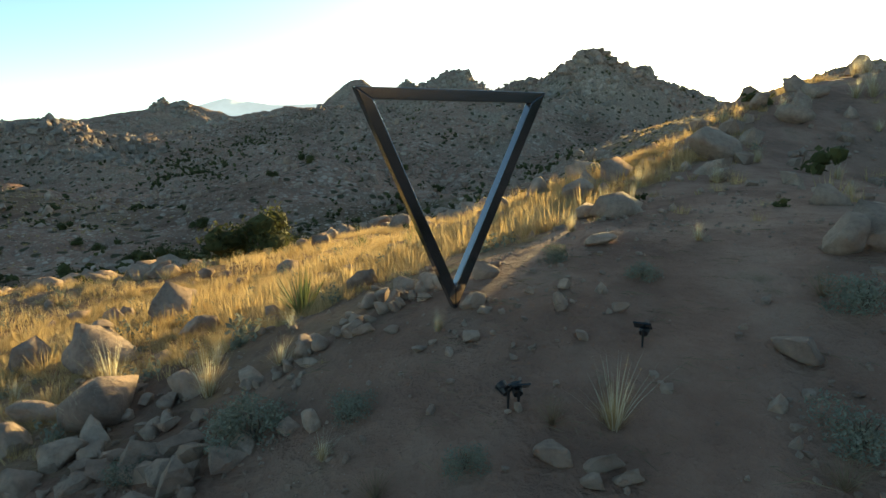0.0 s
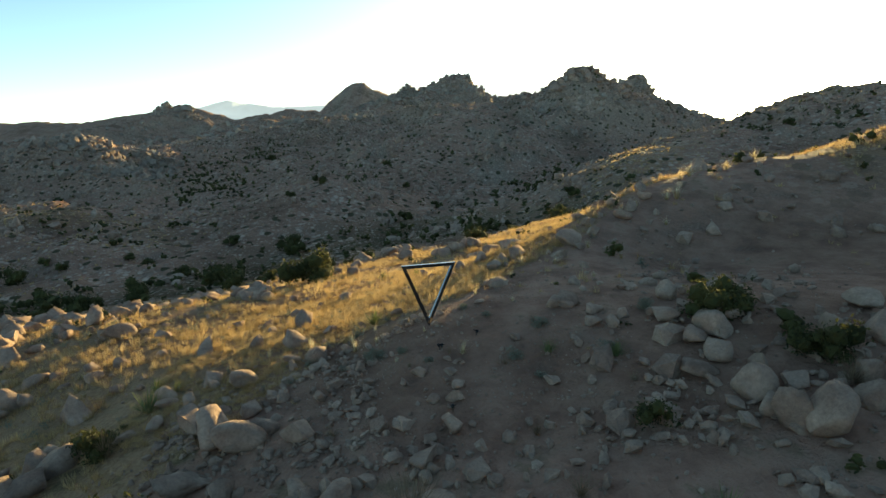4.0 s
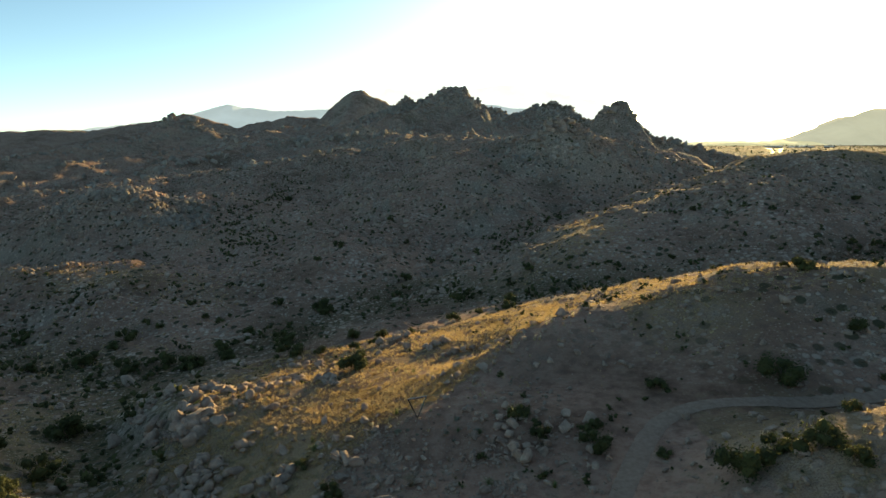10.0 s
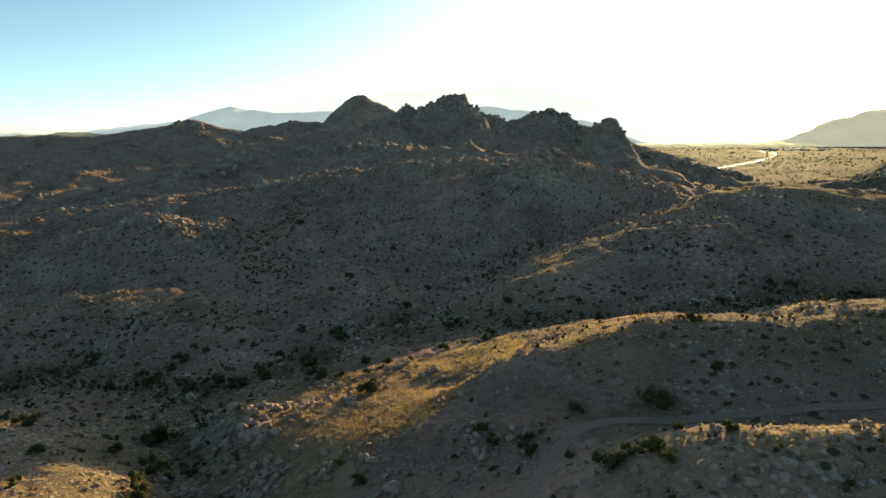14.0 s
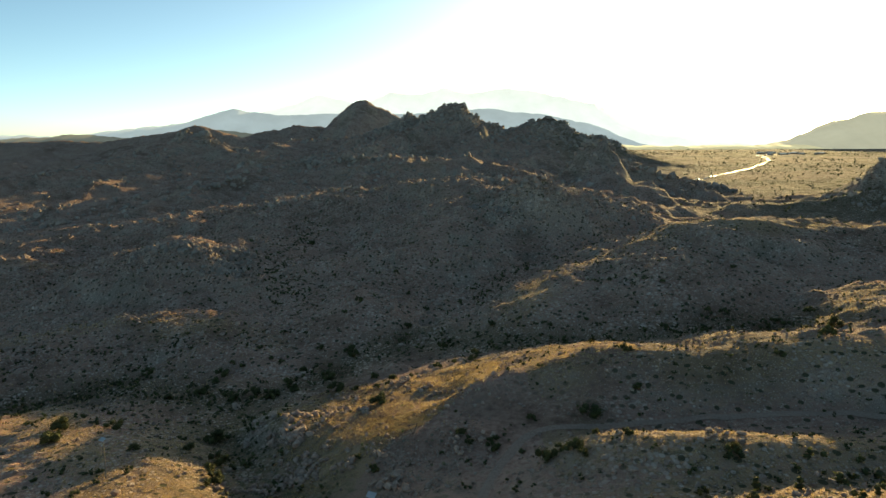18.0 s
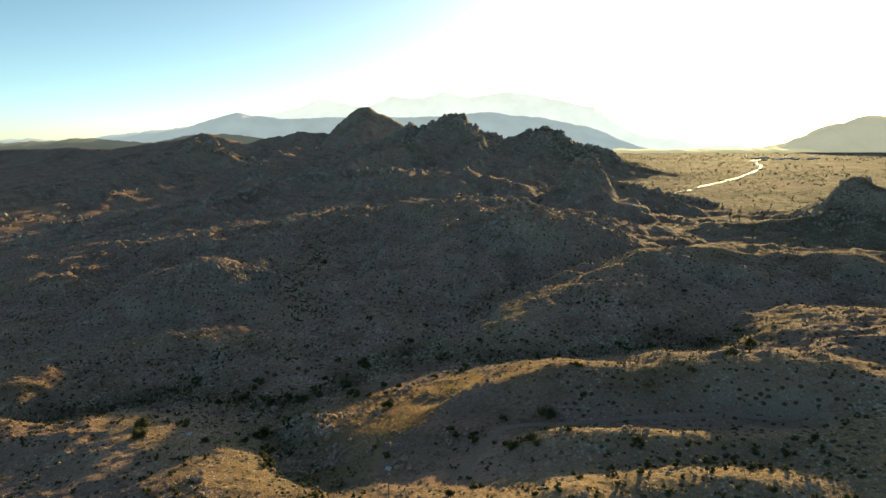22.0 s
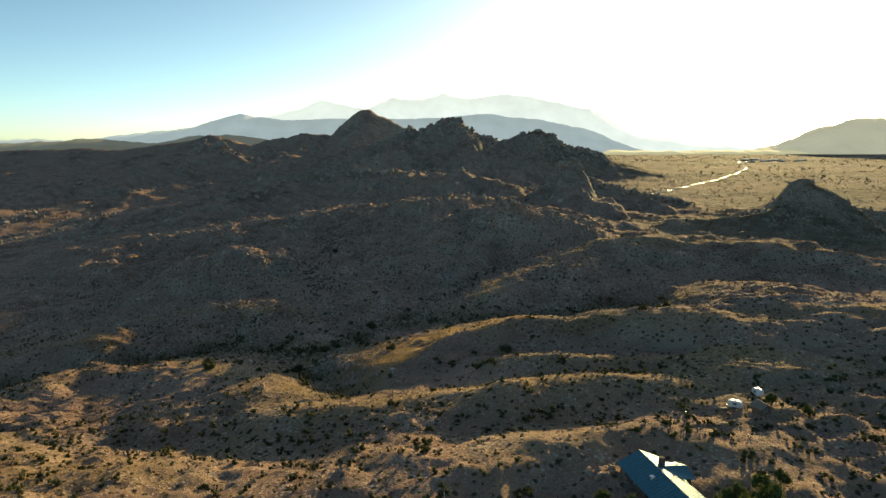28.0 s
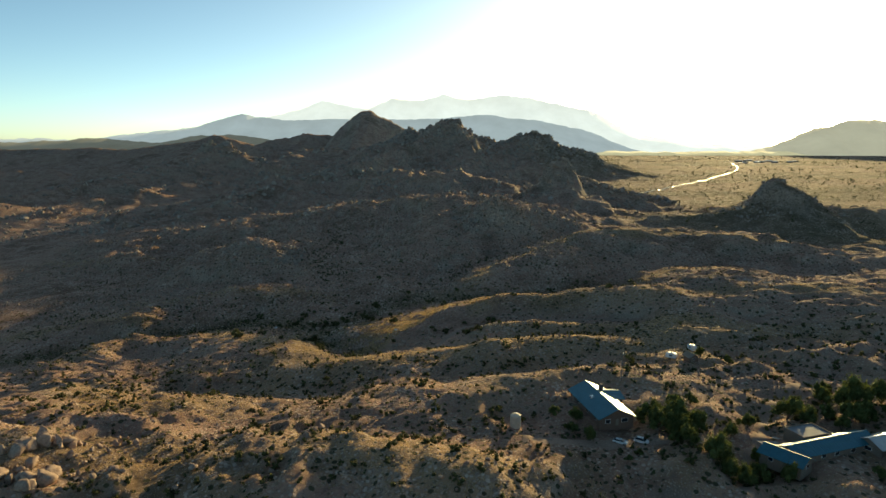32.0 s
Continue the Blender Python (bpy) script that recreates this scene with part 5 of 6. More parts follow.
# Painted haze: each range further off gets a paler or bluer glowing colour.
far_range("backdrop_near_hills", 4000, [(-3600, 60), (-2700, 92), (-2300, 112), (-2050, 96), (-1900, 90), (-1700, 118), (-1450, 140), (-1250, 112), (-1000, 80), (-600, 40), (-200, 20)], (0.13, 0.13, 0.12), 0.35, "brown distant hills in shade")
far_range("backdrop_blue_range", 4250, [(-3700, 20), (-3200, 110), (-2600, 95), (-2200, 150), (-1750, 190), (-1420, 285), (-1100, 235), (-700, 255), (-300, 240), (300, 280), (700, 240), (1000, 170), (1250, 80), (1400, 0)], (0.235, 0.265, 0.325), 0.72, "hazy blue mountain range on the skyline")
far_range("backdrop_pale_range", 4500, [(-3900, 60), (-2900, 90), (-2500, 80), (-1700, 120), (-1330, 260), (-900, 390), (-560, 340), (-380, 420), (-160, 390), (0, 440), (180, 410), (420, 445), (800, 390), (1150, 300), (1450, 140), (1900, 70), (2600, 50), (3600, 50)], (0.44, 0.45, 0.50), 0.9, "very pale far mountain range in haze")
# Added glowing strip: haze over the valley end, covering the dark ground edge.
far_range("backdrop_valley_haze", 3700, [(300, -10), (700, 24), (1500, 30), (2300, 28), (3700, 24)], (0.40, 0.35, 0.25), 0.6, "low added strip of painted haze at the end of the valley", 300)
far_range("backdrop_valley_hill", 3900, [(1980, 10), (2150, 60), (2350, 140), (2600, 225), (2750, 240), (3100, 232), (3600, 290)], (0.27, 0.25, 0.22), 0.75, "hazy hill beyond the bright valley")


# ---- roads ----
def ribbon(name, line, wide, material, lift, label, step=1.0):
    pts = np.array([p[:2] for p in line], float)
    seg = np.concatenate([[0], np.cumsum(np.hypot(*np.diff(pts, axis=0).T))])
    s = np.arange(0, seg[-1], step)
    px, py = np.interp(s, seg, pts[:, 0]), np.interp(s, seg, pts[:, 1])
    k = max(3, int(6 / step))
    px, py = (np.convolve(np.pad(a, k, "edge"), np.ones(2 * k + 1) / (2 * k + 1), "valid") for a in (px, py))
    tx, ty = np.gradient(px), np.gradient(py)
    ln = np.hypot(tx, ty)
    nx, ny = -ty / ln, tx / ln
    offs = np.linspace(-0.5, 0.5, 9)
    w = wide * (1 + 0.12 * grain(s, s * 0, 9 * step, 41))
    X, Y = px[:, None] + nx[:, None] * offs * w[:, None], py[:, None] + ny[:, None] * offs * w[:, None]
    Z = height(X.ravel(), Y.ravel()).reshape(X.shape)
    mean = Z.mean(1, keepdims=True)
    Z = Z * 0.7 + mean * 0.3 + lift * np.cos(offs * math.pi)[None] + 0.01
    n = len(offs)
    i = (np.arange(len(s) - 1)[:, None] * n + np.arange(n - 1)[None]).ravel()
    me = quick_mesh(name, np.stack([X, Y, Z], -1).reshape(-1, 3), np.stack([i, i + 1, i + 1 + n, i + n], 1), material, True)
    return tagged(new(name, me), label, "road", kind="structure")


TRACK, tt, tb = mat("dusty_track", 0.95)
tn = noise_tex(tt, place(tt), 1.6, 8)
tt.links.new(ramp(tt, tn, [(0.3, (0.24, 0.16, 0.12)), (0.7, (0.35, 0.245, 0.185))]), tb.inputs["Base Color"])
tb.inputs["Specular IOR Level"].default_value = 0.08
bumped(tt, tb, tn, 0.5, 0.08)
TAR, at, ab = mat("sunlit_asphalt", 0.4)
at.links.new(ramp(at, noise_tex(at, place(at), 0.4, 4), [(0.3, (0.12, 0.115, 0.11)), (0.7, (0.2, 0.19, 0.18))]), ab.inputs["Base Color"])
ribbon("road_dirt", [(12, -26), (15, -17), (17.7, -9), (20.4, -4.2), (23.4, 1.5), (26.8, 7.3), (30, 9.2), (37, 9.6), (47, 9.3), (60, 9), (73, 8.4), (96, 6), (122, 0)], 2.3, TRACK, 0.1, "narrow dirt track across the slope")
ribbon("road_drive", [(220, -84), (184, -87), (158, -92), (141.6, -99), (131, -110), (125, -119), (119, -130), (111, -141), (101, -154), (94, -172)], 4.2, TRACK, 0.15, "pale dirt drive to the houses")
ribbon("road_yard", [(40, -141), (56, -143), (70, -141), (86, -139), (100, -146)], 6.5, TRACK, 0.12, "bare dirt yard before the house")
ribbon("road_valley", [(330, 840), (482, 1014), (658, 1244), (829, 1505), (950, 1720), (1039, 1915), (1180, 2280), (1600, 2700)], 3.4, TAR, 0.8, "sunlit valley road winding away", 8.0)


# ---- sculpture lights ----
BLACK, kt, kb = mat("black_plastic", 0.45)
kb.inputs["Base Color"].default_value = (0.012, 0.012, 0.013, 1)
GLASS_DARK, gt, gb = mat("dark_glass", 0.08)
gb.inputs["Base Color"].default_value = (0.02, 0.025, 0.03, 1)


def turned(bm, m):
    bm.transform(m)
    return bm


def spotlight(x, y, turn, tilt):
    root = thing("solar_spotlight", x, y, height_at(x, y), turn, label="small black solar spotlight staked in the soil", category="spotlight", group="sculpture spotlights")
    bm = bmesh.new()
    bmesh.ops.create_cone(bm, cap_ends=True, segments=8, radius1=0.008, radius2=0.016, depth=0.26, matrix=Matrix.Translation((0, 0, 0.06)))
    part("stake", bm, BLACK, root)
    part("solar_panel", turned(box(-0.09, -0.06, -0.008, 0.09, 0.06, 0.008, 0.004), pose(0, -0.03, 0.24, tilt, 0, 0)), GLASS_DARK, root, "dark glass solar panel")
    head = bmesh.new()
    bmesh.ops.create_cone(head, cap_ends=True, segments=14, radius1=0.045, radius2=0.06, depth=0.11, matrix=pose(0, 0.06, 0.17, -60, 0, 0))
    part("lamp_head", head, BLACK, root)


for spot in ((0.63, 7.43, 10, -35), (0.54, 7.47, 40, -30), (2.0, 8.24, -30, -40), (1.0, 3.67, 5, -35)):
    spotlight(*spot)


# ---- houses ----
def panelled(name, colour, rough, metal):
    m, t, b = mat(name, rough, metal)
    n = noise_tex(t, place(t), 0.8, 5)
    t.links.new(ramp(t, n, [(0.3, tuple(0.8 * c for c in colour)), (0.7, colour)]), b.inputs["Base Color"])
    return m


TEAL = panelled("teal_metal_roof", (0.035, 0.16, 0.21), 0.42, 0.25)
WALL = panelled("brown_wood_siding", (0.17, 0.105, 0.075), 0.85, 0)
STUCCO = panelled("tan_stucco", (0.22, 0.165, 0.125), 0.9, 0)
WHITE = panelled("white_paint", (0.75, 0.75, 0.74), 0.4, 0)
GREY = panelled("grey_flat_roof", (0.22, 0.22, 0.23), 0.8, 0)
PALE_METAL = panelled("bare_metal_roof", (0.55, 0.55, 0.54), 0.35, 0.6)
TIMBER = panelled("weathered_timber", (0.24, 0.19, 0.145), 0.9, 0)
BRICK = panelled("dark_brick", (0.18, 0.11, 0.09), 0.9, 0)
CREAM = panelled("cream_plastic", (0.55, 0.46, 0.36), 0.6, 0)
RUBBER = panelled("black_rubber", (0.02, 0.02, 0.02), 0.8, 0)
CONCRETE = panelled("pale_concrete", (0.36, 0.34, 0.31), 0.9, 0)
STEEL_GREY = panelled("galvanised_steel", (0.45, 0.46, 0.47), 0.4, 0.8)


def slope_sheet(x0, y0, z0, x1, y1, z1, thick=0.14):
    """A roof slope from the eave (x0) up to the ridge (x1), from y0 to y1."""
    t = Vector((0, 0, thick))
    a = [Vector((x0, y0, z0)), Vector((x1, y0, z1)), Vector((x1, y1, z1)), Vector((x0, y1, z0))]
    return solid(a + [p + t for p in a], [(0, 1, 2, 3), (4, 5, 6, 7), (0, 1, 5, 4), (1, 2, 6, 5), (2, 3, 7, 6), (3, 0, 4, 7)])


def gable_house(root, w, l, wall_h, roof_h, wall, roof, over=0.7, windows=(), ribs=True):
    """Walls with gable ends and a two-slope metal roof with standing seams, ridge along y."""
    h = w / 2
    wall_bm = solid([(-h, -l / 2, -1.5), (h, -l / 2, -1.5), (h, l / 2, -1.5), (-h, l / 2, -1.5), (-h, -l / 2, wall_h), (h, -l / 2, wall_h), (h, l / 2, wall_h), (-h, l / 2, wall_h), (0, -l / 2, wall_h + roof_h), (0, l / 2, wall_h + roof_h)],
                    [(0, 3, 7, 4), (1, 5, 6, 2), (0, 4, 8, 5, 1), (3, 2, 6, 9, 7), (4, 7, 9, 8), (5, 8, 9, 6), (0, 1, 2, 3)])
    part("wall", wall_bm, wall, root)
    k = roof_h / h
    for side in (-1, 1):
        bm = slope_sheet(side * (h + over), -l / 2 - over, wall_h - over * k + 0.02, 0, l / 2 + over, wall_h + roof_h + 0.02)
        sheet = part("roof_slope", bm, roof, root)
        if ribs:
            ang = math.degrees(math.atan2(roof_h, h))
            run = math.hypot(h + over, (h + over) * k)
            rib = bpy.data.meshes.new("seam")
            b2 = box(-run / 2, -0.025, 0, run / 2, 0.025, 0.06)
            b2.to_mesh(rib)
            b2.free()
            rib.materials.append(roof)
            y = -l / 2 - over + 0.5
            while y < l / 2 + over:
                ob = new("seam", rib)
                ob.parent = sheet
                ob.matrix_basis = pose(side * (h + over) / 2, y, wall_h + roof_h + 0.16 - (h + over) * k / 2, 0, side * ang, 0)
                y += 1.1
    part("ridge_cap", box(-0.16, -l / 2 - over, wall_h + roof_h + 0.15, 0.16, l / 2 + over, wall_h + roof_h + 0.24, 0.03), roof, root)
    for side, y, z, ww, hh in windows:
        if side == "front":
            place_box, pane_box = (y - ww / 2, -l / 2 - 0.06, z, y + ww / 2, -l / 2 + 0.03, z + hh), (y - ww / 2 + 0.08, -l / 2 - 0.075, z + 0.08, y + ww / 2 - 0.08, -l / 2 - 0.05, z + hh - 0.08)
        else:
            s = -1 if side == "left" else 1
            a, b = sorted((s * (h + 0.06), s * (h - 0.03)))
            c, d = sorted((s * (h + 0.075), s * (h + 0.05)))
            place_box, pane_box = (a, y - ww / 2, z, b, y + ww / 2, z + hh), (c, y - ww / 2 + 0.08, z + 0.08, d, y + ww / 2 - 0.08, z + hh - 0.08)
        frame_ob = part("window", box(*place_box, 0.015), WHITE, root, "white window frame")
        part("pane", box(*pane_box), GLASS_DARK, frame_ob, "dark glass")


def main_house():
    x, y = 69.3, -121.5
    g = 13.2
    root = thing("house", x, y, g, 11.7, label="brown timber house with a teal metal gable roof", category="house")
    wins = [("front", -3, 0.9, 1.6, 1.3), ("front", 2.6, 0.9, 2.2, 1.3), ("left", -8, 0.9, 1.6, 1.2), ("left", -2, 0.9, 1.6, 1.2), ("left", 5, 0.9, 1.6, 1.2), ("right", -7, 0.9, 1.6, 1.2), ("right", 4, 0.9, 1.6, 1.2)]
    gable_house(root, 11.0, 23.0, 2.9, 2.5, WALL, TEAL, 0.9, wins)
    part("door", box(-0.4, -11.62, 0, 0.55, -11.5, 2.05, 0.02), TIMBER, root, "plain timber door")
    part("chimney", box(2.2, 5.2, 3.0, 3.3, 6.4, 6.5, 0.05), BRICK, root, "dark brick chimney")
    vent = part("roof_vent", box(-3.3, 0.2, 4.05, -2.2, 1.3, 4.85, 0.06), WHITE, root, "white boxy roof cooler")
    part("louvre", box(-3.32, 0.35, 4.2, -3.29, 1.15, 4.7), GREY, vent)
    # a cross wing on the sunny side
    part("wing_wall", box(5.4, 1.0, -1.5, 8.2, 8.0, 2.7), WALL, root)
    a = [Vector(p) for p in ((1.5, 4.5, 4.75), (8.9, 4.5, 4.2), (8.9, 0.2, 2.75), (4.9, 0.2, 3.25))]
    part("wing_roof", solid(a + [p + Vector((0, 0, 0.14)) for p in a], [(0, 1, 2, 3), (4, 5, 6, 7), (0, 1, 5, 4), (1, 2, 6, 5), (2, 3, 7, 6), (3, 0, 4, 7)]), TEAL, root)
    b = [Vector(p) for p in ((1.5, 4.5, 4.75), (8.9, 4.5, 4.2), (8.9, 8.8, 2.75), (4.9, 8.8, 3.25))]
    part("wing_roof", solid(b + [p + Vector((0, 0, 0.14)) for p in b], [(0, 1, 2, 3), (4, 5, 6, 7), (0, 1, 5, 4), (1, 2, 6, 5), (2, 3, 7, 6), (3, 0, 4, 7)]), TEAL, root)
    part("deck", box(-7.6, 4, -1.2, -5.5, 11, 0.1, 0.02), TIMBER, root, "grey timber deck")
    for yy in (4.2, 7.5, 10.8):
        part("deck_post", box(-7.55, yy - 0.06, 0.1, -7.43, yy + 0.06, 2.5), TIMBER, root)


def long_house():
    g = 12.2
    wing = thing("ranch_wing", 112.4, -154.2, g, 38, label="low ranch wing with a teal metal roof", category="house")
    gable_house(wing, 6.6, 11.0, 2.5, 1.5, STUCCO, TEAL, 0.7, [("left", -2.5, 0.8, 1.4, 1.1), ("left", 2.5, 0.8, 1.4, 1.1), ("front", 0.6, 0.8, 1.6, 1.2)])
    hall = thing("ranch_house", 127.5, -147.6, g, -71, label="long low ranch house with a teal metal roof", category="house")
    gable_house(hall, 7.0, 29.0, 2.7, 1.6, STUCCO, TEAL, 0.7, [("right", -10, 0.8, 1.6, 1.2), ("right", -5, 0.8, 1.6, 1.2), ("right", 0, 0.8, 1.6, 1.2), ("right", 6, 0.8, 1.6, 1.2), ("right", 11, 0.8, 1.6, 1.2)])
    court = thing("flat_roof_annex", 125.8, -141.0, g, 17, label="square annex with a flat grey roof and parapet", category="annex")
    part("wall", box(-5.2, -3.6, -1.5, 5.2, 3.6, 3.3, 0.05), STUCCO, court)
    part("roof", box(-4.95, -3.35, 3.3, 4.95, 3.35, 3.36), GREY, court, "flat grey roof")
    for q in ((-5.2, -3.6, 5.2, -3.35), (-5.2, 3.35, 5.2, 3.6), (-5.2, -3.35, -4.95, 3.35), (4.95, -3.35, 5.2, 3.35)):
        part("parapet", box(q[0], q[1], 3.3, q[2], q[3], 3.65, 0.02), STUCCO, court)
    patio = thing("patio_slab", 117.0, -141.5, height_at(117, -141.5) + 0.05, 17, label="pale concrete patio slab beside the annex", category="patio")
    part("slab", box(-4.5, -4, -0.5, 3.2, 4, 0.12, 0.02), CONCRETE, patio)
    barn = thing("pale_roof_house", 148.0, -145.0, g, -71, label="house with a bare pale metal roof", category="house")
    gable_house(barn, 7.5, 18.0, 2.9, 1.7, STUCCO, PALE_METAL, 0.7, [("right", 0, 0.8, 1.6, 1.2), ("front", 0, 0.8, 1.6, 1.2)])


def shed():
    root = thing("shed", 117.5, -72.5, height_at(117.5, -72.5) - 0.1, 14, label="small brown timber shed with a grey gable roof", category="shed")
    gable_house(root, 3.6, 4.2, 2.2, 1.1, WALL, TIMBER, 0.6, [("front", 0, 1.0, 0.8, 0.8)], False)
    part("door", box(-1.4, -2.16, 0, -0.6, -2.1, 1.95, 0.01), TIMBER, root)
    lean = thing("lean_to", 108.3, -67.6, height_at(108.3, -67.6), 25, label="open lean-to with a slanting grey sheet roof", category="lean-to")
    part("roof", turned(box(-1.9, -1.6, 0, 1.9, 1.6, 0.06), pose(0, 0, 1.9, -18, 8, 0)), TIMBER, lean)
    for sx, sy in ((-1.7, -1.4), (1.7, -1.4), (-1.7, 1.4), (1.7, 1.4)):
        part("post", box(sx - 0.05, sy - 0.05, -0.4, sx + 0.05, sy + 0.05, 1.9 - 0.32 * sy / 1.0 * 1.0 - 0.14 * sx), TIMBER, lean)


def wheel(root, x, y, r, wide=0.2):
    bm = bmesh.new()
    bmesh.ops.create_cone(bm, cap_ends=True, segments=20, radius1=r, radius2=r, depth=wide, matrix=pose(x, y, r, 0, 90, 0))
    w = part("wheel", bm, RUBBER, root)
    rim = bmesh.new()
    bmesh.ops.create_cone(rim, cap_ends=True, segments=14, radius1=r * 0.6, radius2=r * 0.55, depth=wide + 0.03, matrix=pose(x, y, r, 0, 90, 0))
    part("rim", rim, STEEL_GREY, w, "grey metal rim")


def loft(sections, material, name, root, label=""):
    """A closed body through cross-sections (y, half width at the sill, half width at the top, low z, high z)."""
    vs, fs = [], []
    for y, a, b, z0, z1 in sections:
        vs += [(-a, y, z0), (-a, y, z0 + 0.55 * (z1 - z0)), (-b, y, z1), (b, y, z1), (a, y, z0 + 0.55 * (z1 - z0)), (a, y, z0)]
    for k in range(len(sections) - 1):
        for j in range(6):
            fs.append((6 * k + j, 6 * k + (j + 1) % 6, 6 * k + 6 + (j + 1) % 6, 6 * k + 6 + j))
    fs += [tuple(range(6)), tuple(range(6 * len(sections) - 1, 6 * len(sections) - 7, -1))]
    bm = solid(vs, fs)
    bmesh.ops.bevel(bm, geom=bm.edges[:], offset=0.03, segments=2, affect="EDGES", profile=0.6)
    return part(name, bm, material, root, label)


def car(x, y, turn, tall, label):
    root = thing("car", x, y, height_at(x, y) + 0.06, turn, label=label, category="car", group="parked cars")
    loft([(-2.2, 0.72, 0.66, 0.42, 0.85), (-2.05, 0.86, 0.8, 0.3, 0.95), (-0.9, 0.9, 0.84, 0.26, 1.0), (1.3, 0.9, 0.84, 0.26, 1.02), (2.1, 0.86, 0.78, 0.32, 0.98), (2.22, 0.74, 0.68, 0.45, 0.8)], WHITE, "body", root)
    loft([(-1.25, 0.8, 0.74, 0.93, 1.0), (-0.5, 0.8, 0.62, 0.95, tall - 0.05), (1.3, 0.8, 0.62, 0.97, tall - 0.03), (2.0, 0.78, 0.7, 0.95, 1.02)], GLASS_DARK, "windows", root, "dark tinted glass")
    part("roof", box(-0.6, -0.5, tall - 0.06, 0.6, 1.35, tall, 0.025), WHITE, root)
    for sx in (-0.82, 0.82):
        for sy in (-1.4, 1.4):
            wheel(root, sx, sy, 0.33)
        part("headlight", box(sx * 0.72 - 0.14, -2.2, 0.66, sx * 0.72 + 0.14, -2.1, 0.8, 0.02), STEEL_GREY, root, "clear headlight")
        part("tail_light", box(sx * 0.8 - 0.1, 2.12, 0.72, sx * 0.8 + 0.1, 2.2, 0.9, 0.02), BRICK, root, "red tail light")


def camper(x, y, turn, label):
    root = thing("camper_trailer", x, y, height_at(x, y) + 0.04, turn, label=label, category="trailer", group="white campers")
    loft([(-2.3, 0.75, 0.6, 0.7, 1.6), (-2.0, 1.02, 0.85, 0.5, 2.3), (-1.0, 1.08, 0.9, 0.45, 2.6), (1.2, 1.08, 0.9, 0.45, 2.6), (2.0, 1.02, 0.85, 0.5, 2.25), (2.25, 0.75, 0.6, 0.7, 1.6)], WHITE, "body", root)
    for sx in (-1.09, 1.09):
        part("window", box(sx - 0.02, -0.6, 1.35, sx + 0.02, 0.6, 1.85, 0.01), GLASS_DARK, root, "dark glass")
        wheel(root, sx * 0.9, 0.2, 0.32)
    part("roof_vent", box(-0.3, -0.3, 2.6, 0.3, 0.3, 2.75, 0.03), GREY, root)
    part("rear_window", box(-0.5, -2.22, 1.3, 0.5, -2.1, 1.75, 0.01), GLASS_DARK, root, "dark glass")
    part("hitch", box(-0.06, 2.2, 0.42, 0.06, 3.2, 0.52), STEEL_GREY, root)


def tank():
    x, y = 40.6, -130.6
    root = thing("water_tank", x, y, height_at(x, y) - 0.15, label="tall cream plastic water tank on bare soil", category="tank")
    bm = bmesh.new()
    prof = [(0, 0), (1.62, 0), (1.65, 0.1)] + [(1.65 + 0.02 * (k % 2), 0.4 + 0.42 * k) for k in range(9)] + [(1.55, 4.05), (1.2, 4.3), (0.5, 4.45), (0, 4.47)]
    vs = [bm.verts.new((r, 0, z)) for r, z in prof]
    es = [bm.edges.new(e) for e in zip(vs, vs[1:])]
    bmesh.ops.spin(bm, geom=vs + es, cent=(0, 0, 0), axis=(0, 0, 1), angle=2 * math.pi, steps=32, use_merge=True)
    part("body", bm, CREAM, root)
    lid = bmesh.new()
    bmesh.ops.create_cone(lid, cap_ends=True, segments=20, radius1=0.32, radius2=0.28, depth=0.12, matrix=Matrix.Translation((0, 0, 4.5)))
    part("lid", lid, CREAM, root)
    part("valve", box(-0.06, -1.85, 0.25, 0.06, -1.6, 0.4, 0.01), STEEL_GREY, root)


def pole(name, x, y, tall, label, arms=1, panel=False):
    root = thing(name, x, y, height_at(x, y) - 0.6, 20, label=label, category="pole")
    bm = bmesh.new()
    bmesh.ops.create_cone(bm, cap_ends=True, segments=12, radius1=0.16, radius2=0.10, depth=tall + 0.6, matrix=Matrix.Translation((0, 0, (tall + 0.6) / 2)))
    part("shaft", bm, TIMBER, root)
    top = tall + 0.6
    if panel:
        part("bracket", box(-0.05, -0.05, top, 0.05, 0.05, top + 0.3), STEEL_GREY, root)
        part("solar_panel", turned(box(-0.75, -0.5, -0.03, 0.75, 0.5, 0.03, 0.01), pose(0, 0, top + 0.42, 32, 0, -46)), PALE_METAL, root, "tilted panel that catches the sun")
        part("lamp_arm", box(-0.03, -0.9, top - 0.7, 0.03, 0, top - 0.63), STEEL_GREY, root)
        part("lamp_head", box(-0.12, -1.3, top - 0.74, 0.12, -0.85, top - 0.6, 0.03), STEEL_GREY, root)
    else:
        part("cross_arm", box(-1.1, -0.06, top - 0.5, 1.1, 0.06, top - 0.38, 0.01), TIMBER, root)
        for sx in (-1.0, 0.95):
            ins = bmesh.new()
            bmesh.ops.create_cone(ins, cap_ends=True, segments=10, radius1=0.05, radius2=0.03, depth=0.18, matrix=Matrix.Translation((sx, 0, top - 0.29)))
            part("insulator", ins, STEEL_GREY, root)
        can = bmesh.new()
        bmesh.ops.create_cone(can, cap_ends=True, segments=14, radius1=0.2, radius2=0.2, depth=0.6, matrix=Matrix.Translation((0, -0.32, top - 1.3)))
        part("transformer", can, STEEL_GREY, root)


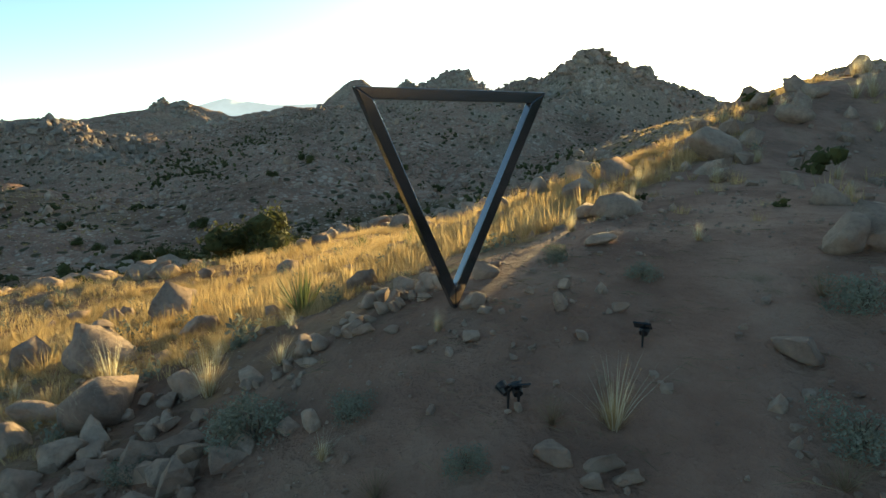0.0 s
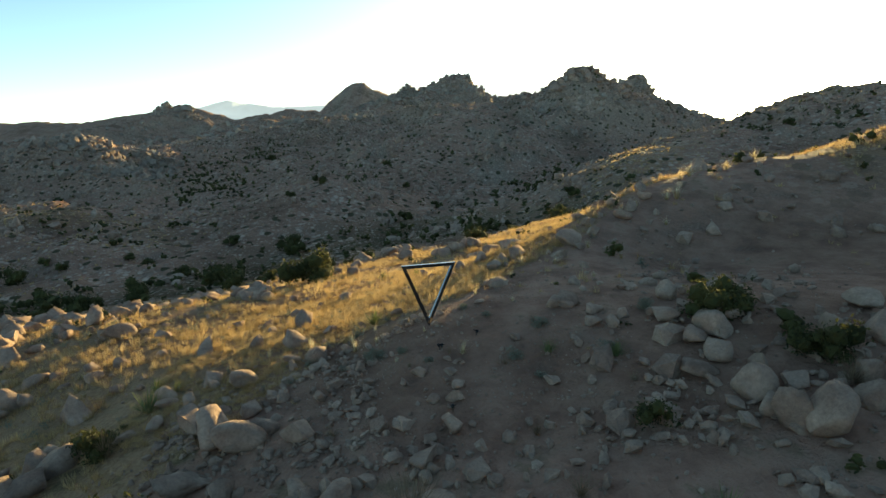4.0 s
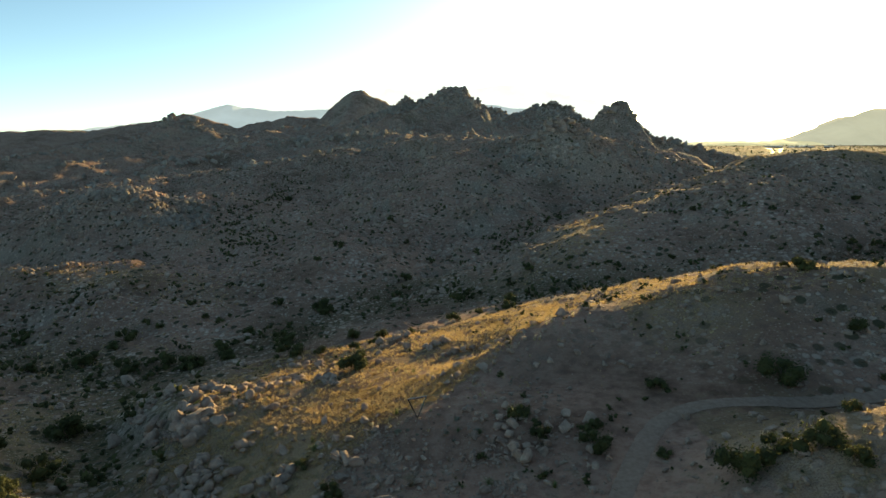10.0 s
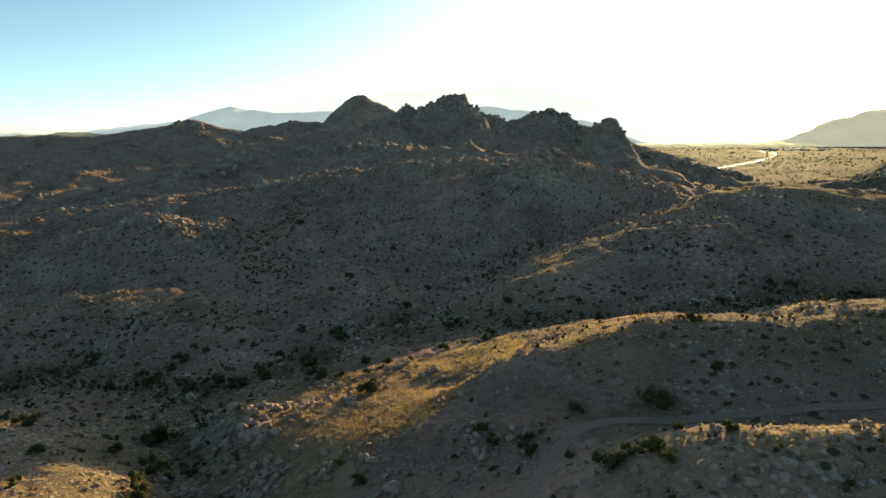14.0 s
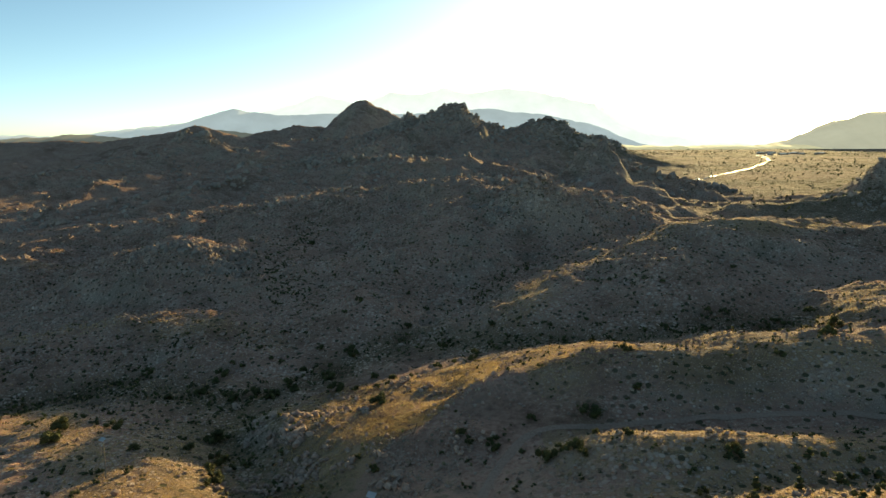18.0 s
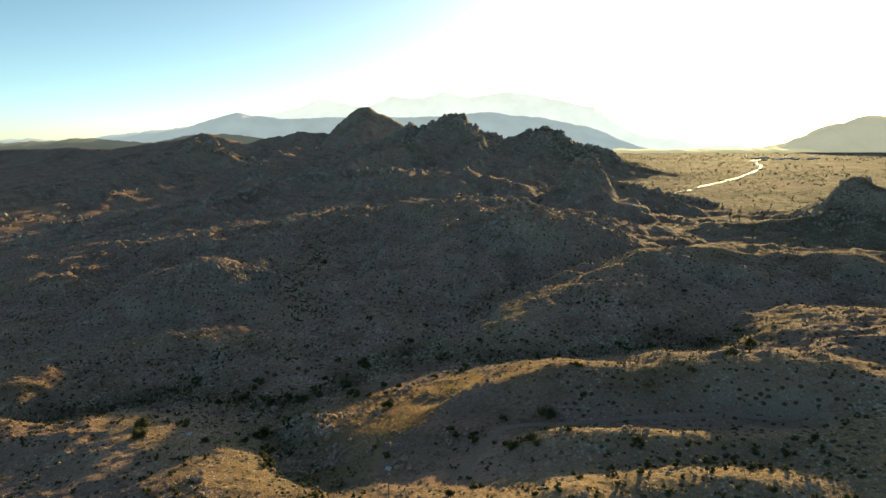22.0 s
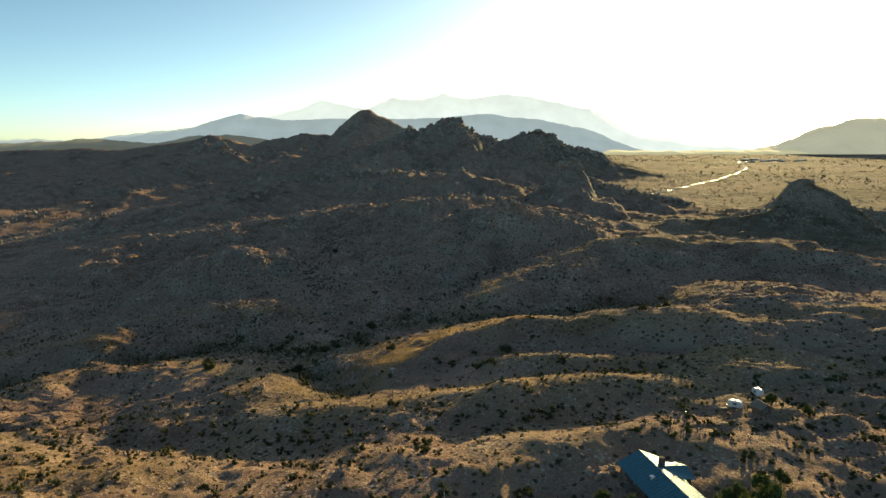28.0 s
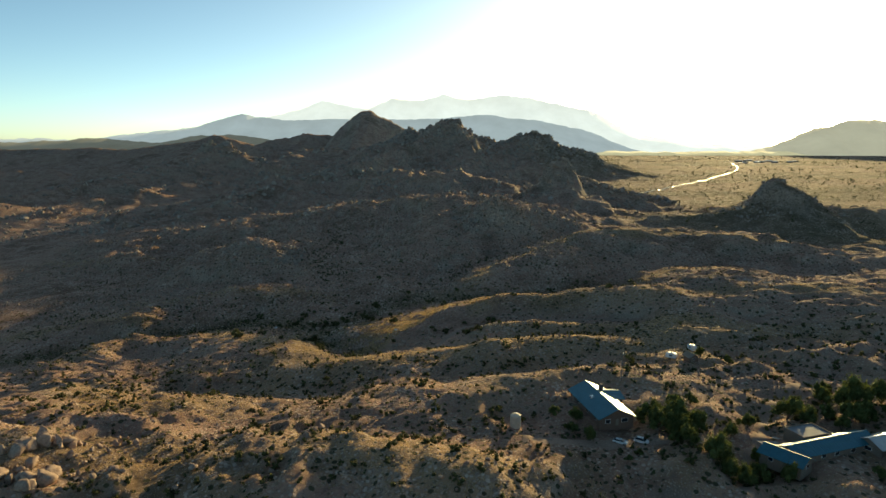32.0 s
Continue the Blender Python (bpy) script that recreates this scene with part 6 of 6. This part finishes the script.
def wire(name, a, b, sag, label):
    a, b = Vector(a), Vector(b)
    cu = bpy.data.curves.new(name, "CURVE")
    cu.dimensions, cu.bevel_depth, cu.bevel_resolution = "3D", 0.009, 1
    sp = cu.splines.new("POLY")
    sp.points.add(24)
    for k, p in enumerate(sp.points):
        s = k / 24
        p.co = (*(a.lerp(b, s) - Vector((0, 0, 4 * sag * s * (1 - s)))), 1)
    cu.materials.append(RUBBER)
    return tagged(new(name, cu), label, "cable", "power lines")


main_house()
long_house()
for x, y, w, l, turn in ((1310, 2330, 14, 26, 20), (1352, 2400, 16, 40, 75), (1392, 2350, 12, 22, 35), (1425, 2460, 18, 36, 10), (1470, 2380, 12, 20, 60), (1300, 2480, 14, 30, 50), (1378, 2560, 16, 34, 80), (1240, 2290, 10, 18, 30), (1530, 2450, 14, 26, 15)):
    gable_house(thing("valley_house", x, y, height_at(x, y), turn, label="low pale-roofed house far off in the valley", category="house", group="valley houses"), w, l, 3.5, 2.4, STUCCO, PALE_METAL, 0.8, (), False)
shed()
car(70.8, -140.4, 62, 1.42, "white saloon car parked on the dirt yard")
car(77.3, -139.9, 58, 1.7, "white estate car parked beside the house")
camper(112.4, -65.2, 55, "small white camper trailer parked by the lean-to")
camper(124.2, -56.4, 8, "rounded white camper trailer on the bare bench")
tank()
pole("lamp_pole", -3.6, -43.0, 12.0, "tall timber lamp pole with a tilted panel", panel=True)
pole("lamp_pole", -69.5, 0.5, 9.0, "timber lamp pole with a bright tilted panel", panel=True)
pole("utility_pole", 81.8, -100.4, 11.5, "timber utility pole with a cross-arm and wires")
pole("utility_pole", 146.0, -24.0, 11.0, "far timber utility pole on the hillside")
zt, zf = height_at(81.8, -100.4) + 11.3, height_at(146, -24) + 10.8
for side in (-1.0, 0.95):
    ox, oy = side * math.cos(radians(20)), side * math.sin(radians(20))
    wire("power_line", (81.8 + ox, -100.4 + oy, zt), (146 + ox, -24 + oy, zf), 2.2, "thin power line sagging between timber poles")
post = thing("marker_post", 15.6, -122.0, height_at(15.6, -122.0) - 0.2, label="thin white marker post on the slope", category="post")
part("shaft", box(-0.09, -0.09, 0, 0.09, 0.09, 2.3, 0.02), WHITE, post)
part("cap", box(-0.11, -0.11, 2.3, 0.11, 0.11, 2.36, 0.01), WHITE, post)
ring = thing("fire_ring", 37.1, -119.6, height_at(37.1, -119.6), label="round stone fire ring with a dark heap", category="fire ring")
for k in range(22):
    a = 2 * math.pi * k / 22
    ob = new("stone", ROCKS[k % 9])
    ob.parent = ring
    ox, oy = 2.2 * math.cos(a), 2.2 * math.sin(a)
    ob.matrix_basis = pose(ox, oy, height_at(37.1 + ox, -119.6 + oy) - height_at(37.1, -119.6) + 0.12, 0, 0, 37 * k) @ Matrix.Diagonal((0.62, 0.62, 0.55, 1))
hv, hf = stone_shape(901, 2)
ash = new("ash_heap", quick_mesh("ash_heap", hv * np.array([1.6, 1.6, 0.7]) + np.array([0, 0, 0.1]), hf, RUBBER, True))
ash.parent = ring

# ---- trees by the houses ----
trunks = [quick_mesh("trunk", *limbs(700 + k, 0.62, 0.028, 5, 0.45), BARK, True) for k in range(3)]
heads = []
for k in range(3):
    v, f = leaf_cloud(720 + k, 1900, 0.036, 1.15, 12)
    heads.append(quick_mesh("crown", v * np.array([0.85, 0.85, 1.05]) + np.array([0, 0, 0.2]), f, TREE_LEAF))
TREES = [(84.5, -133.5, 9), (87.5, -137, 8), (89.7, -131, 9.5), (86, -143.5, 5.0), (88.5, -147, 6), (93, -153, 8.5), (96, -151.5, 7.5), (81, -128, 6), (60.5, -128, 5), (62, -139.5, 4.5), (74, -149, 2.0), (100, -160, 7), (104, -157, 6), (129, -124, 8.5), (133, -127, 7), (146, -129.5, 8), (151, -127, 7), (157, -116, 12), (163, -118, 9), (147, -112.4, 7.5), (113, -131, 5), (141, -133, 5), (124, -66, 4.5), (133, -72, 4), (104, -139, 5), (152, -106, 5), (91, -141, 7), (95, -136, 6.5), (98, -130, 6), (86, -127, 7), (92, -124, 5.5), (80, -150, 2.2), (70, -152, 2.2), (96, -158, 6.5), (107, -150, 5), (110, -160, 5.5), (136, -122, 7.5), (141, -125, 6), (154, -124, 7), (160, -128, 6.5), (168, -122, 8), (150, -118, 8), (137, -114, 5), (163, -108, 6), (58, -133, 4.5), (54, -124, 4), (100, -118, 4.5), (143, -158, 4.5), (134, -161, 4)]
copies("tree", [("trunk", trunks, ""), ("crown", heads, "")], TREES, dict(label="leafy olive-green tree beside the houses", category="tree", group="trees by the houses"), 2, 14)
